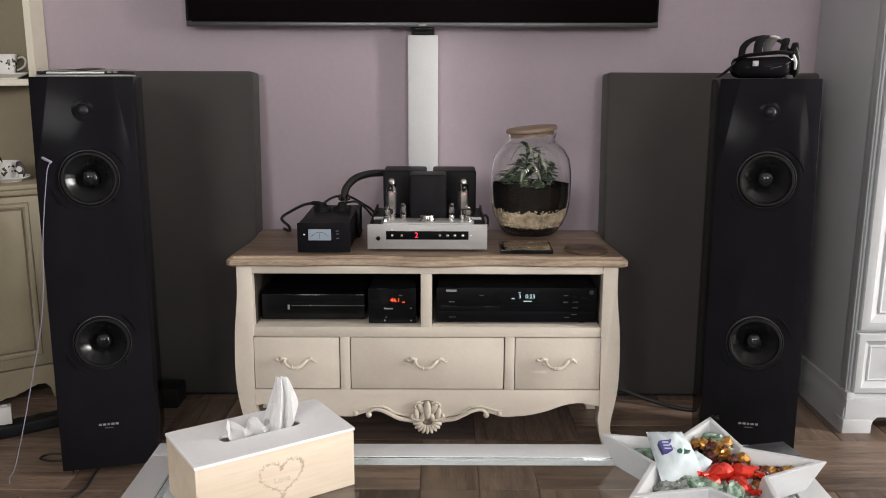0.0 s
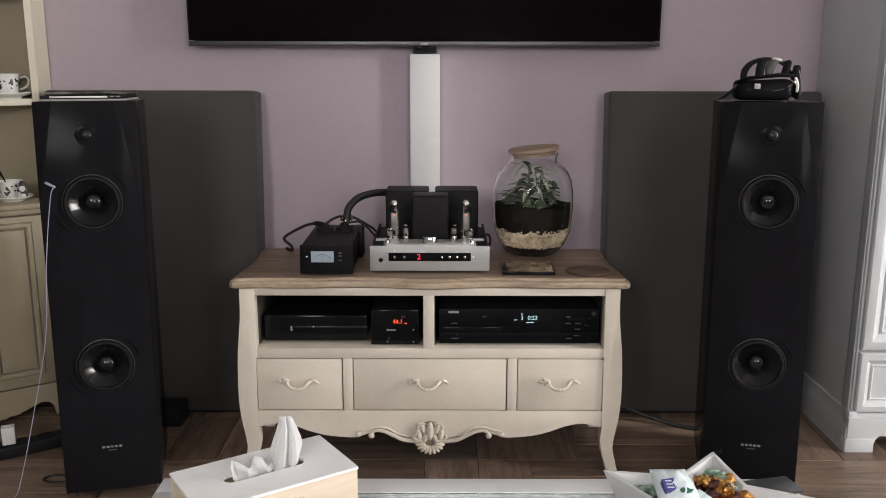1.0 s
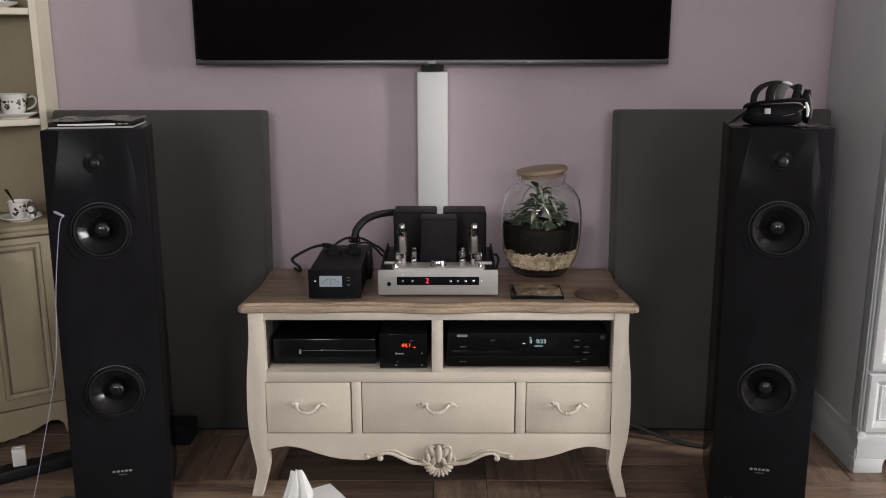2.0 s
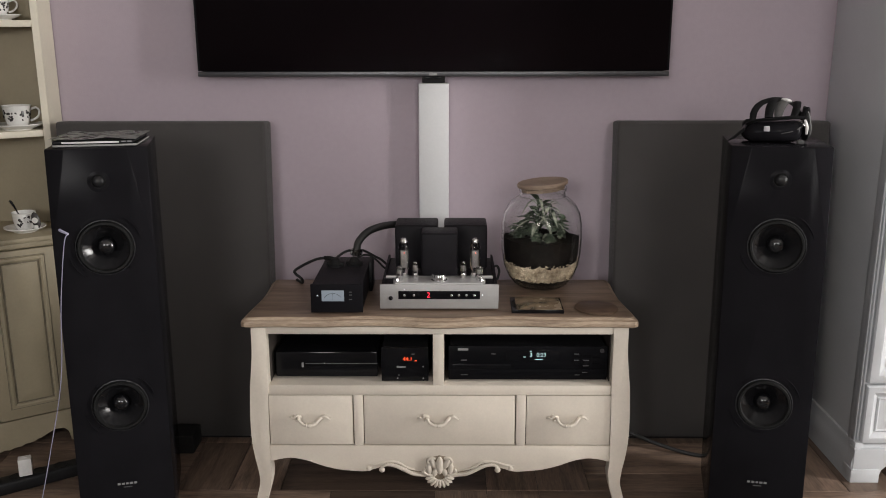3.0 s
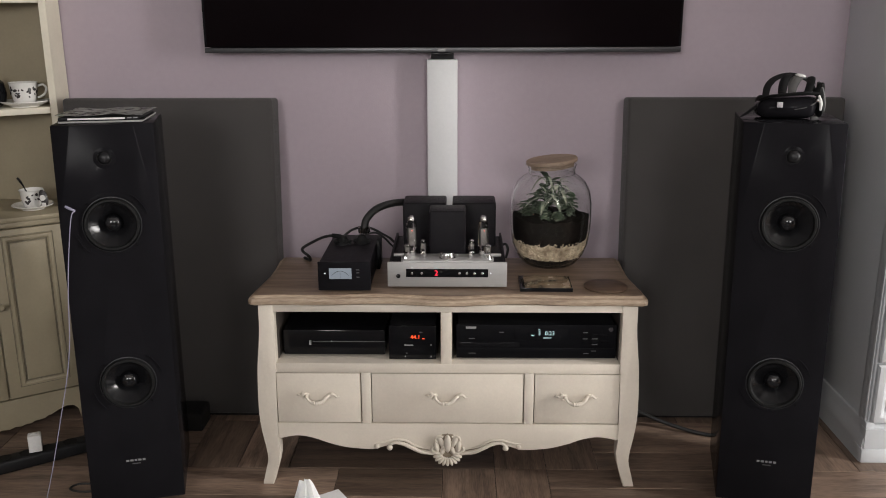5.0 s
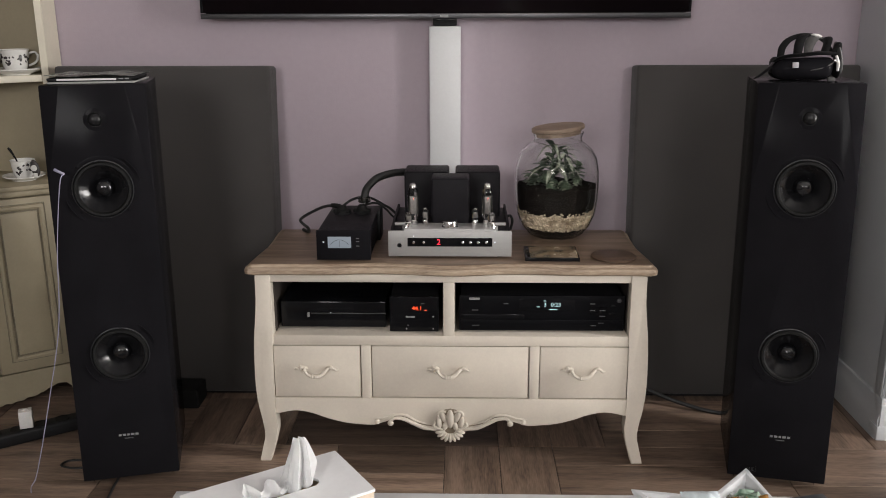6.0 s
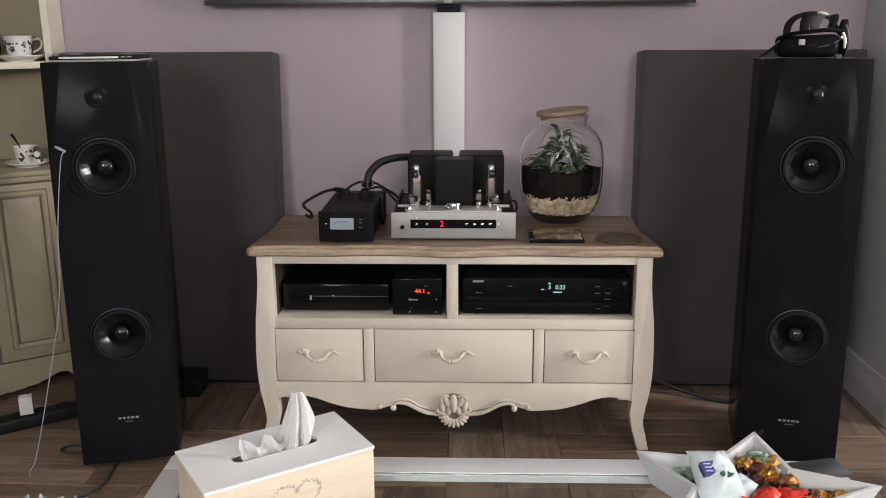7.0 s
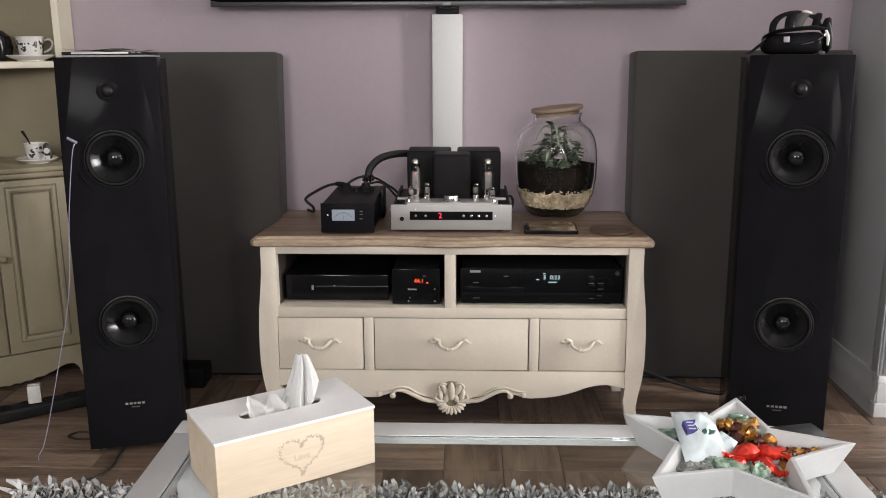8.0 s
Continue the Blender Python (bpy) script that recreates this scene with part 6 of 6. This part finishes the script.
part("cord", tube([(0.50, 2.735, 0.080), (0.60, 2.742, 0.060), (0.68, 2.735, 0.040), (0.76, 2.70, 0.020), (0.85, 2.662, 0.0062), (0.93, 2.63, 0.0062), (0.99, 2.59, 0.0062)], 0.0062, 10), M["cable"], k)
bx = thing("adapter_box", "black plastic adapter box on the floor behind the speaker", "adapter", pose(-0.785, 2.705, 0))
part("housing", box(-0.085, 0.082, -0.045, 0.050, 0, 0.062, 0.006, 3), M["rubber"], bx)


# ---- shaggy rug ----
def build_rug():
    x0, x1, y0, y1 = -0.94, 1.42, 0.15, 2.012
    r = thing("shaggy_rug", "grey and white shaggy rug under the coffee table", "rug", pose(0, 0, 0))
    part("backing", box(x0, x1, y0, y1, 0.0, 0.008, 0.003), M["rug_base"], r)
    rg = np.random.default_rng(3)
    verts, faces = [], []
    def ribbon(x, y, L, W):
        a = rg.uniform(0, 2 * math.pi)
        d = Vector((math.cos(a), math.sin(a), 0))
        s = Vector((-d.y, d.x, 0))
        lean = rg.uniform(0.25, 1.0)
        tw = rg.uniform(-0.5, 0.5)
        n = len(verts)
        for k in range(4):
            t = k / 3
            c = Vector((x, y, 0.006)) + d * (L * lean * t * t) + Vector((0, 0, L * (t - 0.35 * lean * t * t)))
            w = W * (0.75, 1.15, 1.25, 0.85)[k]
            q = (s * math.cos(tw * t * 3) + Vector((0, 0, 1)) * math.sin(tw * t * 3)) * w
            verts.append(tuple(c - q))
            verts.append(tuple(c + q))
        for k in range(3):
            faces.append((n + 2 * k, n + 2 * k + 1, n + 2 * k + 3, n + 2 * k + 2))
    def field(xa, xb, ya, yb, step, L, W):
        for x in np.arange(xa, xb, step):
            for y in np.arange(ya, yb, step):
                ribbon(x + rg.uniform(-step, step) * 0.6, y + rg.uniform(-step, step) * 0.6, L * rg.uniform(0.7, 1.25), W * rg.uniform(0.7, 1.3))
    field(x0, x1, 1.35, y1, 0.0106, 0.022, 0.0037)
    field(x0, x1, y0, 1.35, 0.03, 0.034, 0.006)
    for x in np.arange(x0 - 0.02, x1, 0.012):
        ribbon(x, y1 + rg.uniform(-0.01, 0.010), 0.030, 0.0052)
    for y in np.arange(1.4, y1, 0.012):
        ribbon(x0 + rg.uniform(-0.035, 0.01), y, 0.045, 0.0045)
    me = bpy.data.meshes.new("shag")
    me.from_pydata(verts, [], faces)
    me.materials.append(M["yarn"])
    ob = new("shag", me)
    ob.parent = r
    tagged(ob, "grey and white flat yarn pile", kind="stuff")


def yarn():
    m = M["yarn"]
    nt = m.node_tree
    geo = nt.nodes.new("ShaderNodeNewGeometry")
    cr = nt.nodes.new("ShaderNodeValToRGB")
    cr.color_ramp.elements[0].position, cr.color_ramp.elements[0].color = 0.10, (0.17, 0.17, 0.175, 1)
    cr.color_ramp.elements[1].position, cr.color_ramp.elements[1].color = 0.75, (0.62, 0.615, 0.61, 1)
    nt.links.new(geo.outputs["Random Per Island"], cr.inputs["Fac"])
    nt.links.new(cr.outputs["Color"], nt.nodes["Principled BSDF"].inputs["Base Color"])


yarn()
build_rug()


# ---- floor planks ----
floor = slab("floor", "dark brown wood look tiled floor with varied grain", "floor", M["grout"], -2.3, 4.65, -2.75, WALL + 0.15, -0.06, -0.003)
rng = random.Random(11)
MESHES = {}


def plank(x0, x1, y0, y1, cross):
    key = (round(x1 - x0, 3), round(y1 - y0, 3), cross)
    if key not in MESHES:
        bm = box(0.0008, x1 - x0 - 0.0008, 0.0008, y1 - y0 - 0.0008, -0.003, 0.0, 0.0)
        bmesh.ops.bevel(bm, geom=[e for e in bm.edges if min(v.co.z for v in e.verts) > -0.001], offset=0.001, segments=1, affect="EDGES")
        bmesh.ops.recalc_face_normals(bm, faces=bm.faces[:])
        me = bpy.data.meshes.new("plank")
        bm.to_mesh(me)
        bm.free()
        me.materials.append(M["floor_y"] if cross else M["floor_x"])
        MESHES[key] = me
    ob = new("plank", MESHES[key])
    ob.location = (x0, y0, 0)
    ob.parent = floor


# a patchwork of blocks: upright pairs of planks between long lying ones
CELL = 0.30
y = 2.44 + 2 * CELL
row = 0
while y > 0.65:
    top, low = min(y, WALL), y - CELL
    x = -2.15
    step = 0.06 - CELL * 8 + (0.15 if row % 2 else 0.0)
    step = step + CELL if step < x + 0.03 else step
    while x < 2.5 - 0.01:
        upright = (abs(x - 0.06) < 0.02 and row == 2) or (row != 2 and rng.random() < 0.38)
        x1 = min(2.5, (step if x < step - 0.01 and x == -2.15 else x + (CELL if upright else 2 * CELL)))
        if row == 2 and x < 0.05 < x1:
            x1 = 0.06
        if upright:
            mid = (x + x1) / 2
            plank(x, mid, low, top, True)
            plank(mid, x1, low, top, True)
        else:
            cut_y = top - (top - low) * rng.choice((0.34, 0.5, 0.66))
            plank(x, x1, cut_y, top, False)
            plank(x, x1, low, cut_y, False)
        x = x1
    y -= CELL
    row += 1
rest = bmesh.new()


def fill_floor(xa, xb, ya, yb):
    yy = yb
    while yy > ya + 0.01:
        xx = xa
        while xx < xb - 0.01:
            wl = min(0.6, xb - xx)
            add_box(rest, xx + 0.0012, xx + wl - 0.0012, max(yy - 0.2, ya) + 0.0012, yy - 0.0012, -0.003, 0.0)
            xx += wl
        yy -= 0.2


fill_floor(-2.15, 2.5, -2.6, y)
fill_floor(2.5, 4.5, -2.6, WALL)
tagged(part("plank_field", rest, M["floor_x"], floor, smooth=None), kind="stuff")
